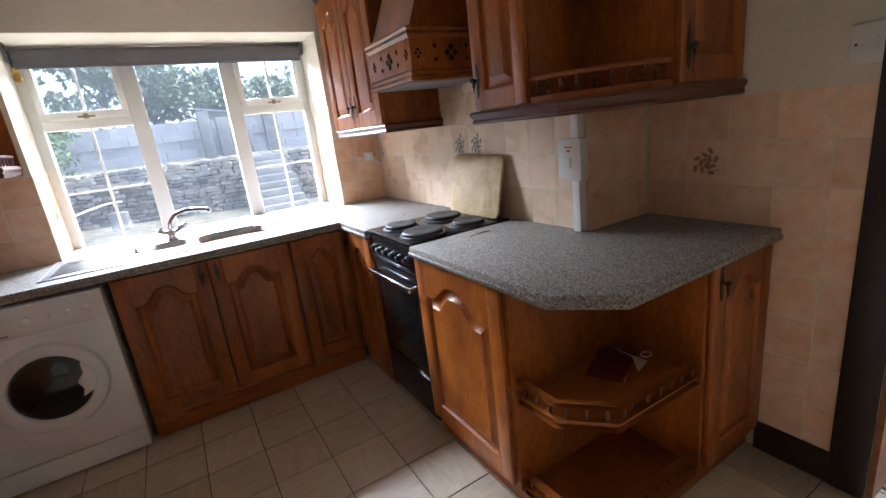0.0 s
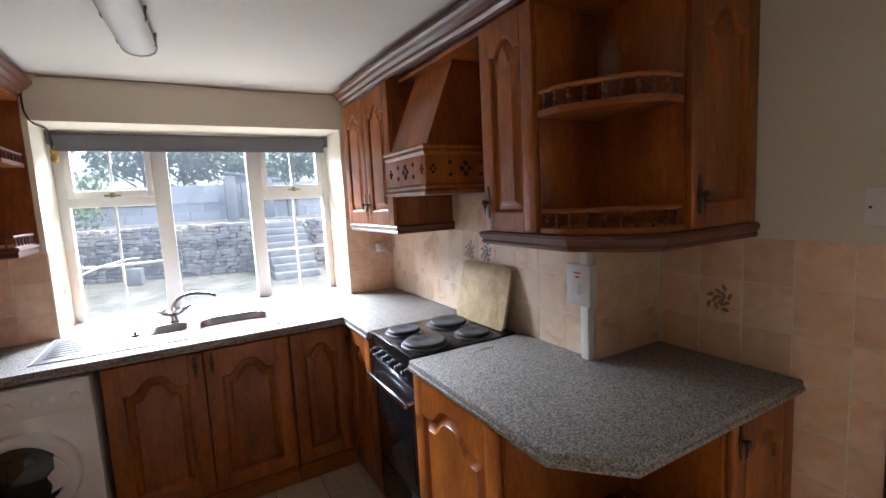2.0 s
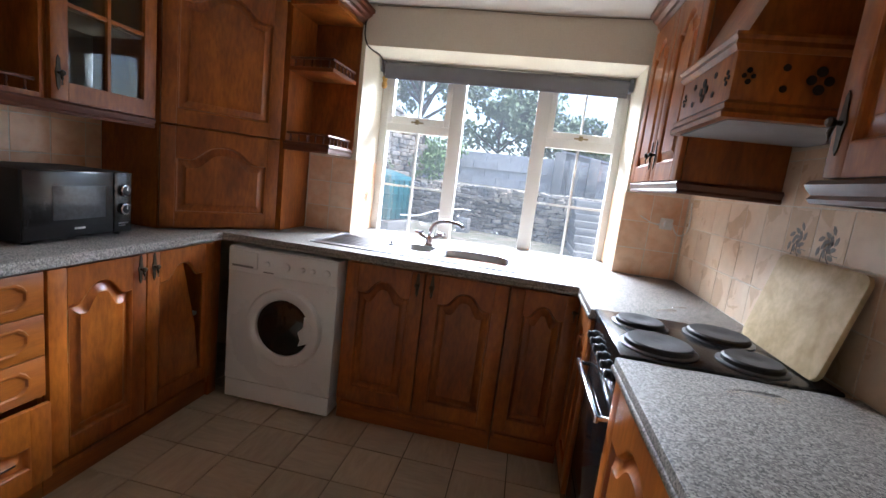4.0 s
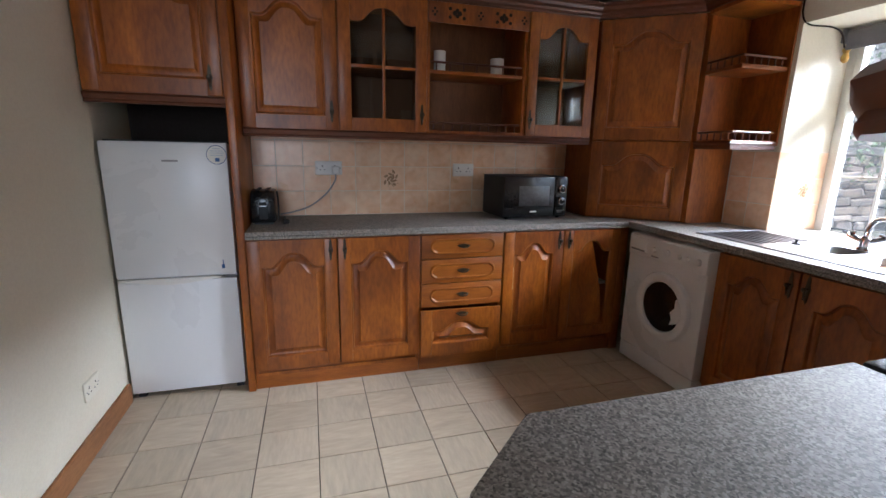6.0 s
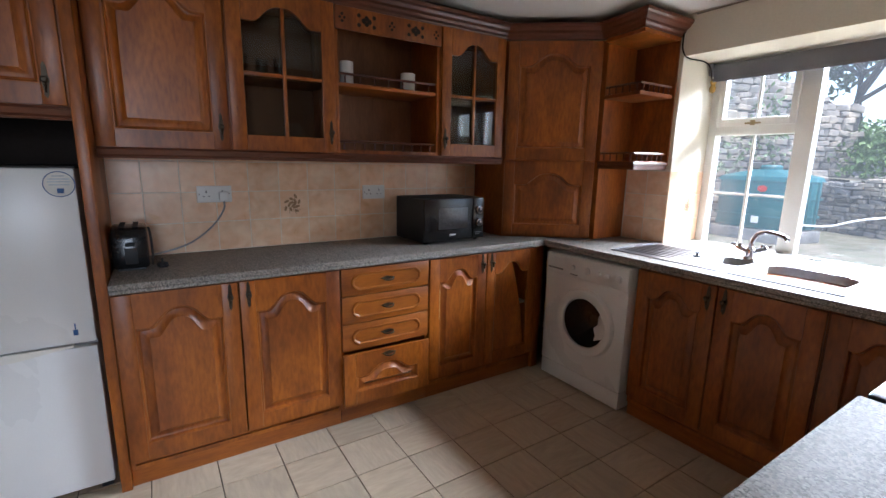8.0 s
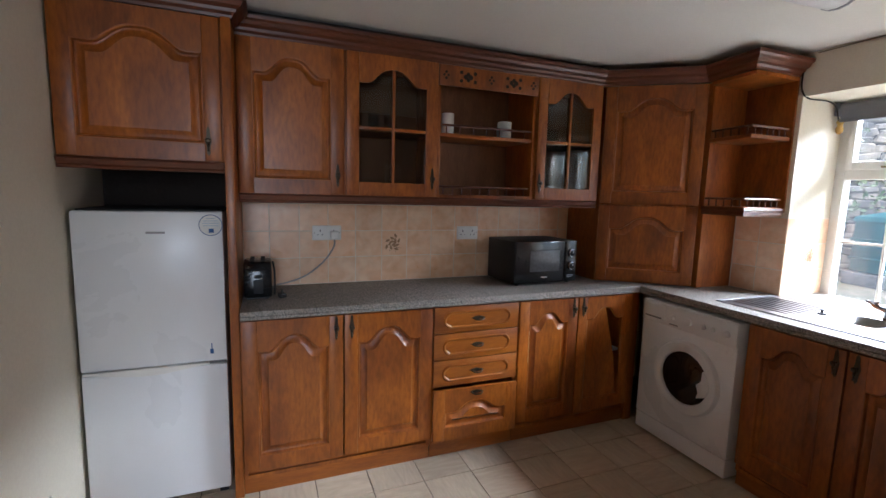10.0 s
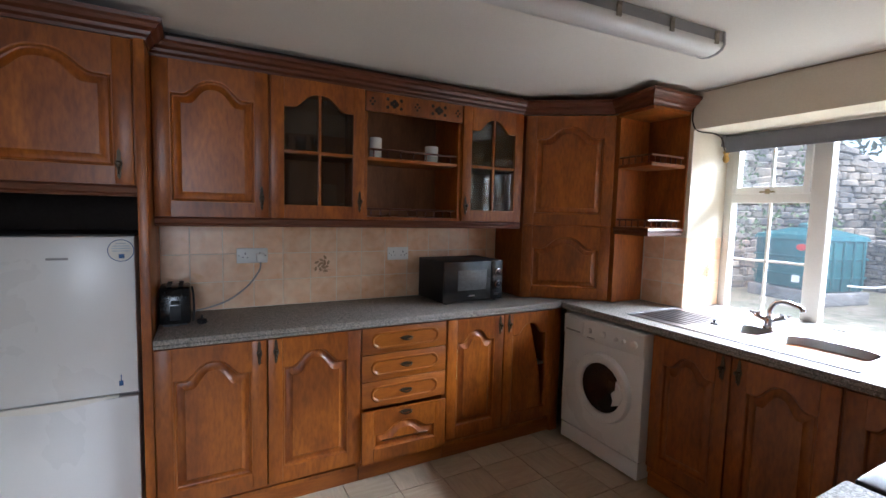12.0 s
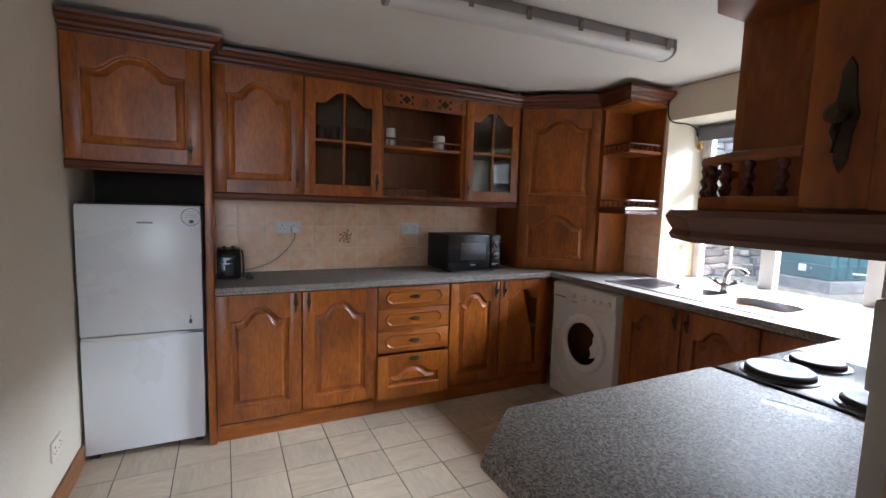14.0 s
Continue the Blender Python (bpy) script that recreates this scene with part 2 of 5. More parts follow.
def mesh_of(name, bm, mat, smooth=None):
    me = bpy.data.meshes.new(name)
    bm.to_mesh(me)
    bm.free()
    me.materials.append(mat)
    if smooth:
        me.shade_smooth()
        me.set_sharp_from_angle(angle=radians(smooth))
    return me


def part(name, bm, mat, parent=None, label="", m=None, smooth=35):
    ob = new(name, mesh_of(name, bm, mat, smooth))
    ob.parent = parent
    if m is not None:
        ob.matrix_basis = m
    return tagged(ob, label)


def thing(name, label, category, m=None, group="", kind=""):
    ob = new(name)
    ob.empty_display_size = 0.1
    if m is not None:
        ob.matrix_basis = m
    return tagged(ob, label, category, group, kind)


def solid(name, bm, mat, label, category, group="", kind="", m=None, smooth=35):
    return tagged(part(name, bm, mat, None, "", m, smooth), label, category, group, kind)


def setting(name, bm, mat, label, category="structure", smooth=None):
    return solid(name, bm, mat, label, category, "", "structure", None, smooth)


# ---- the room ----
XW, XE, XR = -1.475, 1.49, 1.855      # cabinet wall, cooker wall, recessed wall
YN, YS, YC = 3.13, -0.42, 1.235       # window wall, fridge wall, corner of the cooker wall
ZC = 2.268                            # ceiling
WX0, WX1, WZ0, WZ1, YG = -0.455, 1.150, 0.86, 2.035, 3.54   # window opening and its glass
DY0, DY1, DZ = -0.33, 0.42, 2.03      # doorway in the recessed wall
T = 0.2

floor = setting("floor", boxes(((XW - T, YS - T, -0.1), (XR + 0.1, YN + 0.55, -0.006))), FLOOR_GROUT, "cream ceramic tiled kitchen floor with dark joints", "floor")
ceiling = setting("ceiling", boxes(((XW - T, YS - T, ZC), (XR + T, YN + 0.55, ZC + 0.12))), CEIL, "plain off-white painted plaster ceiling", "ceiling")
wall_west = setting("wall_west", boxes(((XW - T, YS - T, -0.006), (XW, YN + 0.5, ZC))), PAINT, "cream painted wall behind the cabinets", "wall")
wall_south = setting("wall_south", boxes(((XW, YS - T, -0.006), (XR + T, YS, ZC))), PAINT, "cream painted plaster wall beside the fridge", "wall")
wall_north = setting("wall_north", boxes(((XW, YN, -0.006), (WX0, YN + 0.5, ZC)), ((WX1, YN, -0.006), (XE + 0.5, YN + 0.5, ZC)), ((WX0, YN, -0.006), (WX1, YN + 0.5, WZ0)), ((WX0, YN, WZ1), (WX1, YN + 0.5, ZC))), PAINT, "cream painted thick outer wall with deep window reveal", "wall")
wall_cooker = setting("wall_cooker", boxes(((XE, YC, -0.006), (XR + T, YN, ZC))), PAINT, "projecting wall behind the cooker", "wall")
wall_east = setting("wall_east", boxes(((XR, DY1, -0.006), (XR + T, YC, ZC)), ((XR, YS, -0.006), (XR + T, DY0, ZC)), ((XR, DY0, DZ), (XR + T, DY1, ZC))), PAINT, "cream painted wall with an open doorway", "wall")
HX = XR + T
hall_wall = setting("hall_wall", boxes(((HX, -1.2, -0.006), (3.5, -1.0, 2.4)), ((HX, 1.3, -0.006), (3.5, 1.5, 2.4)), ((3.5, -1.2, -0.006), (3.7, -0.65, 2.4)), ((3.5, 0.35, -0.006), (3.7, 1.5, 2.4)), ((3.5, -0.65, -0.006), (3.7, 0.35, 0.75)), ((3.5, -0.65, 2.15), (3.7, 0.35, 2.4)), ((HX, -1.2, -0.006), (HX + 0.1, YS - T, 2.4)), ((HX, YC, -0.006), (HX + 0.1, 1.5, 2.4))), PAINT, "plain cream walls of the hall beyond the doorway", "wall")
hall_floor = setting("hall_floor", boxes(((XR + 0.1, -1.2, -0.1), (3.7, 1.5, 0.0))), material("terracotta_floor", (0.30, 0.12, 0.055), 0.45, 0, (0.38, 0.17, 0.08), 6, (1, 1, 1), 60, 0.1), "reddish brown floor of the hall", "floor")
hall_ceiling = setting("hall_ceiling", boxes(((HX, -1.2, 2.4), (3.7, 1.5, 2.5))), CEIL, "plain white hall ceiling", "ceiling")

# door frame and skirting
door_frame = thing("door_1", "dark-stained wooden door frame round an open doorway", "door frame", kind="structure")
part("jamb", boxes(((XR - 0.02, DY1, 0), (XR - 0.001, DY1 + 0.10, DZ + 0.1)), bevel=0.004), DARK_WOOD, door_frame)
part("jamb", boxes(((XR - 0.02, DY0 - 0.08, 0), (XR - 0.001, DY0, DZ + 0.1)), bevel=0.004), DARK_WOOD, door_frame)
part("head", boxes(((XR - 0.02, DY0, DZ), (XR - 0.001, DY1, DZ + 0.1)), bevel=0.004), DARK_WOOD, door_frame)
part("lining", boxes(((XR - 0.001, DY1 - 0.02, 0), (HX + 0.02, DY1 - 0.001, DZ))), SKIRT, door_frame, "lighter brown wooden lining")
part("lining", boxes(((XR - 0.001, DY0 + 0.001, 0), (HX + 0.02, DY0 + 0.02, DZ))), SKIRT, door_frame, "lighter brown wooden lining")
setting("baseboard", boxes(((XW + 0.5, YS + 0.001, 0), (XR - 0.02, YS + 0.018, 0.105)), bevel=0.004), SKIRT, "brown wooden skirting board along the cream wall", "skirting board")
setting("baseboard", boxes(((XR - 0.016, DY1 + 0.10, 0), (XR - 0.001, 0.755, 0.12)), bevel=0.004), DARK_WOOD, "dark wooden skirting board under the wall tiles", "skirting board")

# ---- window ----
window = thing("window_1", "white plastic casement window with glazing bars", "window", kind="structure")
MX = (0.075, 0.635)                 # middles of the two mullions
fy0, fy1 = YG - 0.03, YG + 0.04
part("window_frame", boxes(((WX0, fy0, WZ0 - 0.0), (WX0 + 0.05, fy1, WZ1)), ((WX1 - 0.045, fy0, WZ0), (WX1, fy1, WZ1)), ((WX0 + 0.05, fy0, WZ1 - 0.05), (WX1 - 0.045, fy1, WZ1)), ((WX0 + 0.05, fy0, WZ0), (WX1 - 0.045, fy1, WZ0 + 0.025)), bevel=0.004), UPVC, window)
for x in MX:
    part("mullion", boxes(((x - 0.045, fy0 + 0.001, WZ0 + 0.025), (x + 0.045, fy1 - 0.001, WZ1 - 0.05)), bevel=0.004), UPVC, window)
for x0, x1 in ((WX0 + 0.05, MX[0] - 0.045), (MX[1] + 0.045, WX1 - 0.045)):
    part("transom", boxes(((x0, fy0 + 0.001, 1.59), (x1, fy1 - 0.001, 1.645)), bevel=0.003), UPVC, window)
    sash = part("sash", boxes(((x0, fy0 - 0.012, 1.645), (x0 + 0.035, fy1 - 0.03, 1.985)), ((x1 - 0.035, fy0 - 0.012, 1.645), (x1, fy1 - 0.03, 1.985)), ((x0 + 0.035, fy0 - 0.012, 1.645), (x1 - 0.035, fy1 - 0.03, 1.69)), ((x0 + 0.035, fy0 - 0.012, 1.95), (x1 - 0.035, fy1 - 0.03, 1.985)), bevel=0.003), UPVC, window)
    c = (x0 + x1) / 2
    part("latch", boxes(((c - 0.04, fy0 - 0.03, 1.652), (c + 0.045, fy0 - 0.018, 1.662)), ((c - 0.012, fy0 - 0.026, 1.645), (c + 0.012, fy0 - 0.012, 1.675)), bevel=0.002), LATCH, sash, "small dull brass latch")
    part("glazing_bar", boxes(((c - 0.007, YG - 0.004, 1.69), (c + 0.007, YG + 0.012, 1.95)), ((c - 0.007, YG - 0.004, WZ0 + 0.02), (c + 0.007, YG + 0.012, 1.59)), ((x0, YG - 0.003, 1.215), (c - 0.007, YG + 0.011, 1.229)), ((c + 0.007, YG - 0.003, 1.215), (x1, YG + 0.011, 1.229))), UPVC, window)
for x0, x1 in ((WX0 + 0.05, MX[0] - 0.045), (MX[0] + 0.045, MX[1] - 0.045), (MX[1] + 0.045, WX1 - 0.045)):
    pane = part("pane", boxes(((x0, YG + 0.014, WZ0 + 0.025), (x1, YG + 0.018, WZ1 - 0.05))), GLASS, window)
    pane.visible_shadow = False
blind = thing("roller_blind", "dark grey roller blind rolled up under the lintel", "blind")
bm = bmesh.new()
lathe_bm(bm, [(0.03, 0), (0.03, WX1 - WX0 - 0.06)], Matrix.Translation((WX0 + 0.03, YG - 0.085, 1.995)) @ Matrix.Rotation(radians(90), 4, "Y"), 20)
part("roll", bm, BLIND, blind)
part("cloth", boxes(((WX0 + 0.035, YG - 0.118, 1.925), (WX1 - 0.035, YG - 0.113, 2.0)), ((WX0 + 0.035, YG - 0.122, 1.915), (WX1 - 0.035, YG - 0.109, 1.93)), bevel=0.002), BLIND, blind)
for x in (WX0 + 0.004, WX1 - 0.03):
    part("bracket", boxes(((x, YG - 0.12, 1.955), (x + 0.024, YG - 0.04, 2.03)), bevel=0.004), BLIND, blind)
bm = bmesh.new()
lathe_bm(bm, [(0.004, 0), (0.016, 0.01), (0.02, 0.03), (0.012, 0.05), (0.02, 0.07), (0.006, 0.085)], Matrix.Translation((WX0 + 0.03, YG - 0.10, 1.85)), 10)
solid("yellow_tassel", bm, material("yellow_cord", (0.55, 0.36, 0.08), 0.9, 0, (0.4, 0.22, 0.05), 20), "small yellow bunched cord hanging at the blind end", "cord")

# ---- kitchen units ----


def arch_line(u, rise):
    s = min(1.0, abs(2 * u - 1) / 0.74)
    return rise * (0.5 + 0.5 * math.cos(math.pi * s ** 1.45))


def outline(x0, x1, z0, z1, rise, inset, n=22):
    """The outline of a door panel: flat sides and foot, an arched head whose shoulders lie at z1."""
    x0, x1, z0, z1 = x0 + inset, x1 - inset, z0 + inset, z1 - inset
    head = [(x1 + (x0 - x1) * i / n, z1 + arch_line(i / n, rise)) for i in range(n + 1)]
    return [(x0, z0), (x1, z0)] + head


def rings_bm(bm, rings, fill=True):
    """Faces between outlines (points, depth) of the same count, and a face on the last."""
    made = [[bm.verts.new((x, d, z)) for x, z in pts] for pts, d in rings]
    for p, q in zip(made, made[1:]):
        for i in range(len(p)):
            bm.faces.new((p[i], p[(i + 1) % len(p)], q[(i + 1) % len(p)], q[i]))
    if fill:
        bm.faces.new(made[-1])
    return bm


def drop_handle(parent, x, z, upright=True, label="dark bronze drop handle"):
    bm = bmesh.new()
    if upright:
        prism_bm(bm, [(x - 0.006, z - 0.05), (x, z - 0.062), (x + 0.006, z - 0.05), (x + 0.008, z - 0.02), (x + 0.013, z), (x + 0.008, z + 0.02), (x + 0.006, z + 0.05), (x, z + 0.062), (x - 0.006, z + 0.05), (x - 0.008, z + 0.02), (x - 0.013, z), (x - 0.008, z - 0.02)], "y", -0.003, 0)
        lathe_bm(bm, [(0.006, 0), (0.005, 0.012), (0.010, 0.018), (0.011, 0.024), (0.006, 0.029)], Matrix.Translation((x, 0, z)) @ Matrix.Rotation(radians(90), 4, "X"), 12)
        tube_bm(bm, [(x, -0.014, z - 0.004), (x, -0.02, z - 0.02), (x, -0.018, z - 0.042)], [0.004, 0.005, 0.003], 8)
    else:
        prism_bm(bm, [(x - 0.045, z), (x - 0.02, z - 0.006), (x, z - 0.01), (x + 0.02, z - 0.006), (x + 0.045, z), (x + 0.02, z + 0.007), (x, z + 0.011), (x - 0.02, z + 0.007)], "y", -0.003, 0)
        tube_bm(bm, arc([(x - 0.032, -0.003, z), (x - 0.024, -0.02, z - 0.004), (x, -0.026, z - 0.008), (x + 0.024, -0.02, z - 0.004), (x + 0.032, -0.003, z)], 4), 0.0042, 8)
    return part("handle", bm, BRASS, parent, label)


def door(parent, x0, x1, z0, z1, style="panel", grip=None, lean=0.0, name="door"):
    """A framed door with an arched raised panel, panes or an empty field; grip: (x, z) of the handle."""
    w, h = x1 - x0, z1 - z0
    st = min(0.066, 0.17 * w + 0.01)
    rise = min(0.075, 0.17 * w, 0.2 * h)
    shoulder = h - st - rise - 0.004
    th = 0.02
    bm = bmesh.new()
    box_bm(bm, (0, -th, 0), (st, 0, h), 0.0035)
    box_bm(bm, (w - st, -th, 0), (w, 0, h), 0.0035)
    box_bm(bm, (st, -th, 0), (w - st, -0.001, st + 0.004), 0)
    n = 22
    low = [(st + (w - 2 * st) * i / n, shoulder + arch_line(i / n, rise)) for i in range(n + 1)]
    prism_bm(bm, low + [(w - st, h), (st, h)], "y", -th, -0.001)
    ob = part(name, bm, WOOD, parent, "", pose(x0, 0, z0, 0, 0, lean))
    op = dict(x0=st, x1=w - st, z0=st + 0.004, z1=shoulder, rise=rise)
    if style == "panel":
        bm = rings_bm(bmesh.new(), [(outline(**op, inset=0), -th), (outline(**op, inset=0.004), -th + 0.0005), (outline(**op, inset=0.008), -th + 0.004), (outline(**op, inset=0.011), -th + 0.014), (outline(**op, inset=0.017), -th + 0.016), (outline(**op, inset=0.024), -th + 0.014), (outline(**op, inset=0.044), -th + 0.004), (outline(**op, inset=0.047), -th + 0.0005)])
        bmesh.ops.recalc_face_normals(bm, faces=bm.faces)
        part("panel", bm, WOOD, ob, "raised arched panel", smooth=25)
    elif style == "glass":
        mx, mz = w / 2, st + (h - 2 * st) * 0.48
        part("glazing_bar", boxes(((mx - 0.008, -th + 0.002, st), (mx + 0.008, -0.004, h - st - 0.004)), ((st, -th + 0.003, mz - 0.008), (mx - 0.008, -0.005, mz + 0.008)), ((mx + 0.008, -th + 0.003, mz - 0.008), (w - st, -0.005, mz + 0.008)), bevel=0.002), WOOD, ob)
        for a, b, c, d in ((st, mx, st, mz), (mx, w - st, st, mz), (st, mx, mz, h - st), (mx, w - st, mz, h - st)):
            pane = part("pane", boxes(((a, -0.0035, c), (b, -0.001, d))), CAB_GLASS, ob, "clear glass pane")
            pane.visible_shadow = False
    else:
        bm = rings_bm(bmesh.new(), [(outline(**op, inset=0), -th), (outline(**op, inset=0.008), -th + 0.006), (outline(**op, inset=0.008), -0.001)], False)
        bmesh.ops.recalc_face_normals(bm, faces=bm.faces)
        part("moulding", bm, WOOD, ob)
    if grip:
        gx, gz, upright = grip
        hd = drop_handle(ob, gx - x0, gz - z0, upright)
        hd.location.y = -th
    return ob


def drawer(parent, x0, x1, z0, z1):
    w, h, th = x1 - x0, z1 - z0, 0.02
    bm = boxes(((0, -th, 0), (w, 0, h)), bevel=0.004)
    ob = part("drawer", bm, WOOD_H, parent, "", pose(x0, 0, z0))
    a, b, c = 0.055, 0.03, 0.03

    def ring(i):
        l, r, lo, hi = a + i, w - a - i, b + i * 0.8, h - b - i * 0.8
        return [(l + c, lo), (r - c, lo), (r - 0.012, lo + 0.012), (r, h / 2 - 0.012), (r, h / 2 + 0.012), (r - 0.012, hi - 0.012), (r - c, hi), (l + c, hi), (l + 0.012, hi - 0.012), (l, h / 2 + 0.012), (l, h / 2 - 0.012), (l + 0.012, lo + 0.012)]
    bm = rings_bm(bmesh.new(), [(ring(-0.004), -th), (ring(0), -th - 0.007), (ring(0.006), -th - 0.007), (ring(0.012), -th - 0.0015)])
    bmesh.ops.recalc_face_normals(bm, faces=bm.faces)
    part("moulding", bm, WOOD_H, ob, "raised octagonal moulding", smooth=20)
    hd = drop_handle(ob, w / 2, h / 2 + 0.004, False)
    hd.location.y = -th - 0.001
    return ob


def shell(parent, x0, x1, y0, y1, z0, z1, mat=None, back=True, t=0.018, floor_board=True, top_board=True):
    """The boards of an open-fronted carcass, one part each."""
    mat = mat or WOOD
    part("side_panel", boxes(((x0, y0, z0), (x0 + t, y1, z1)), bevel=0.001), mat, parent)
    part("side_panel", boxes(((x1 - t, y0, z0), (x1, y1, z1)), bevel=0.001), mat, parent)
    if floor_board:
        part("bottom_panel", boxes(((x0 + t, y0, z0), (x1 - t, y1, z0 + t))), mat, parent)
    if top_board:
        part("top_panel", boxes(((x0 + t, y0, z1 - t), (x1 - t, y1, z1))), mat, parent)
    if back:
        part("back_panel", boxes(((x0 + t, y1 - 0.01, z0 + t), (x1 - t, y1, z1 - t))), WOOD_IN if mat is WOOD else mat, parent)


def rail(parent, pts, z, height=0.045, step=0.045):
    """A low gallery rail on turned spindles along pts (x, y)."""
    ob = part("gallery_rail", tube_bm(bmesh.new(), [(x, y, z + height) for x, y in pts], 0.0065, 8), WOOD_RED, parent, "turned wooden gallery rail")
    for (ax, ay), (bx, by) in zip(pts, pts[1:]):
        n = max(2, int(math.hypot(bx - ax, by - ay) / step))
        for i in range(n):
            f = (i + 0.5) / n
            bm = lathe_bm(bmesh.new(), [(0.0035, 0), (0.006, 0.006), (0.0032, 0.014), (0.0055, 0.024), (0.0032, 0.034), (0.005, height - 0.003)], Matrix.Translation((ax + f * (bx - ax), ay + f * (by - ay), z)), 8)
            part("spindle", bm, WOOD_RED, ob)


def moulding_bm(bm, line, steps):
    """A moulded strip along the line (x, y), stepping outwards on its right side; steps: (z, out)."""
    n = len(line)
    offs = []
    for i, (x, y) in enumerate(line):
        a, b = Vector(line[max(i - 1, 0)]), Vector(line[min(i + 1, n - 1)])
        here = Vector((x, y))
        d1 = (here - a).normalized() if i else (b - here).normalized()
        d2 = (b - here).normalized() if i < n - 1 else d1
        n1, n2 = Vector((d1.y, -d1.x)), Vector((d2.y, -d2.x))
        v = (n1 + n2) / max(0.3, 1 + n1.dot(n2))
        offs.append((here, v))
    rows = []
    for z, out in steps:
        rows.append([bm.verts.new((*(p + v * out), z)) for p, v in offs])
    for p, q in zip(rows, rows[1:]):
        for i in range(n - 1):
            bm.faces.new((p[i], p[i + 1], q[i + 1], q[i]))
    for k in (0, n - 1):
        bm.faces.new([r[k] for r in rows])
    bmesh.ops.recalc_face_normals(bm, faces=bm.faces)
    return bm


CORNICE = [(0, -0.02), (0, 0.004), (0.012, 0.008), (0.022, 0.02), (0.034, 0.024), (0.044, 0.042), (0.058, 0.05), (0.066, 0.062), (0.082, 0.064), (0.082, -0.02)]
PELMET = [(0, -0.02), (0, 0.010), (0.008, 0.014), (0.016, 0.010), (0.026, 0.016), (0.036, 0.020), (0.045, 0.014), (0.045, -0.02)]


def cornice(name, line, z, steps, label):
    return solid(name, moulding_bm(bmesh.new(), line, [(z + h, o) for h, o in steps]), WOOD_RED, label, "moulding", smooth=18)


# base units along the cabinet wall; local x runs along the wall, doors stand at local y = 0
FX = -0.935
BZ0, BZ1 = 0.10, 0.862
TOPZ0, TOPZ1 = 0.864, 0.90


def base_unit(label, m, w, depth, doors=(), drawers=(), open_front=False, plinth=True):
    cab = thing("base_cabinet", label, "cabinet", m, "fitted kitchen base cabinets")
    shell(cab, 0, w, 0.001, depth, BZ0 - 0.02, BZ1)
    if plinth:
        part("plinth", boxes(((0, 0.012, 0.0), (w, 0.03, BZ0 + 0.012)), bevel=0.002), WOOD_H, cab, "dark stained plinth board")
    for d in doors:
        door(cab, *d)
    for d in drawers:
        drawer(cab, *d)
    return cab


D = XW + 0.004
base_unit("double base cabinet of stained pine with arched panel doors", pose(FX, 0.207, 0, 0, 0, 90), 0.925, FX - D, doors=[(0.004, 0.458, 0.125, 0.852, "panel", (0.425, 0.79, True)), (0.464, 0.922, 0.125, 0.852, "panel", (0.50, 0.79, True))])
unit = base_unit("stained pine drawer unit with three drawers and a crooked lower door", pose(FX, 1.135, 0, 0, 0, 90), 0.515, FX - D, drawers=[(0.004, 0.511, 0.708, 0.852), (0.004, 0.511, 0.560, 0.704), (0.004, 0.511, 0.412, 0.556)])
flap = door(unit, 0.0, 0.50, 0.115, 0.400, "panel", (0.25, 0.375, False), -1.5)
flap.location.y = -0.022
base_unit("stained pine base cabinet with arched panel doors, one panel missing", pose(FX, 1.653, 0, 0, 0, 90), 0.83, FX - D, doors=[(0.004, 0.405, 0.125, 0.852, "panel", (0.375, 0.79, True)), (0.411, 0.826, 0.125, 0.852, "open", (0.445, 0.79, True))])
broken = [o for o in bpy.data.objects if o.name.startswith("moulding")][-1].parent
part("panel", prism([(0.03, 0.05), (0.335, 0.05), (0.30, 0.32), (0.22, 0.62), (0.19, 0.70), (0.03, 0.70)], "y", -0.010, -0.003), WOOD, broken, "loose panel slipped aside in its frame")
inner = solid("shelf_board", boxes(((XW + 0.02, 1.70, 0.46), (FX - 0.05, 2.45, 0.478))), PLASTIC, "pale shelf board inside the base cabinet", "shelf")
solid("corner_filler", boxes(((FX - 0.03, 2.486, 0), (FX + 0.004, 2.55, BZ1)), bevel=0.002), WOOD, "stained pine filler strip in the corner", "filler")

# base units under the window
FY = 2.545
base_unit("stained pine sink cabinet with two arched panel doors", pose(-0.215, FY, 0), 0.815, YN - FY - 0.004, doors=[(0.004, 0.405, 0.125, 0.852, "panel", (0.372, 0.79, True)), (0.411, 0.811, 0.125, 0.852, "panel", (0.444, 0.79, True))])
base_unit("single stained pine cabinet beside the sink cabinet", pose(0.603, FY, 0), 0.325, YN - FY - 0.004, doors=[(0.004, 0.321, 0.125, 0.852, "panel", None)])

# base units along the cooker wall
EX = 0.935
base_unit("narrow stained pine corner cabinet beside the cooker", pose(EX, 2.535, 0, 0, 0, -90), 0.375, XE - EX - 0.004, doors=[(0.03, 0.371, 0.125, 0.852, "panel", (0.06, 0.79, True))])

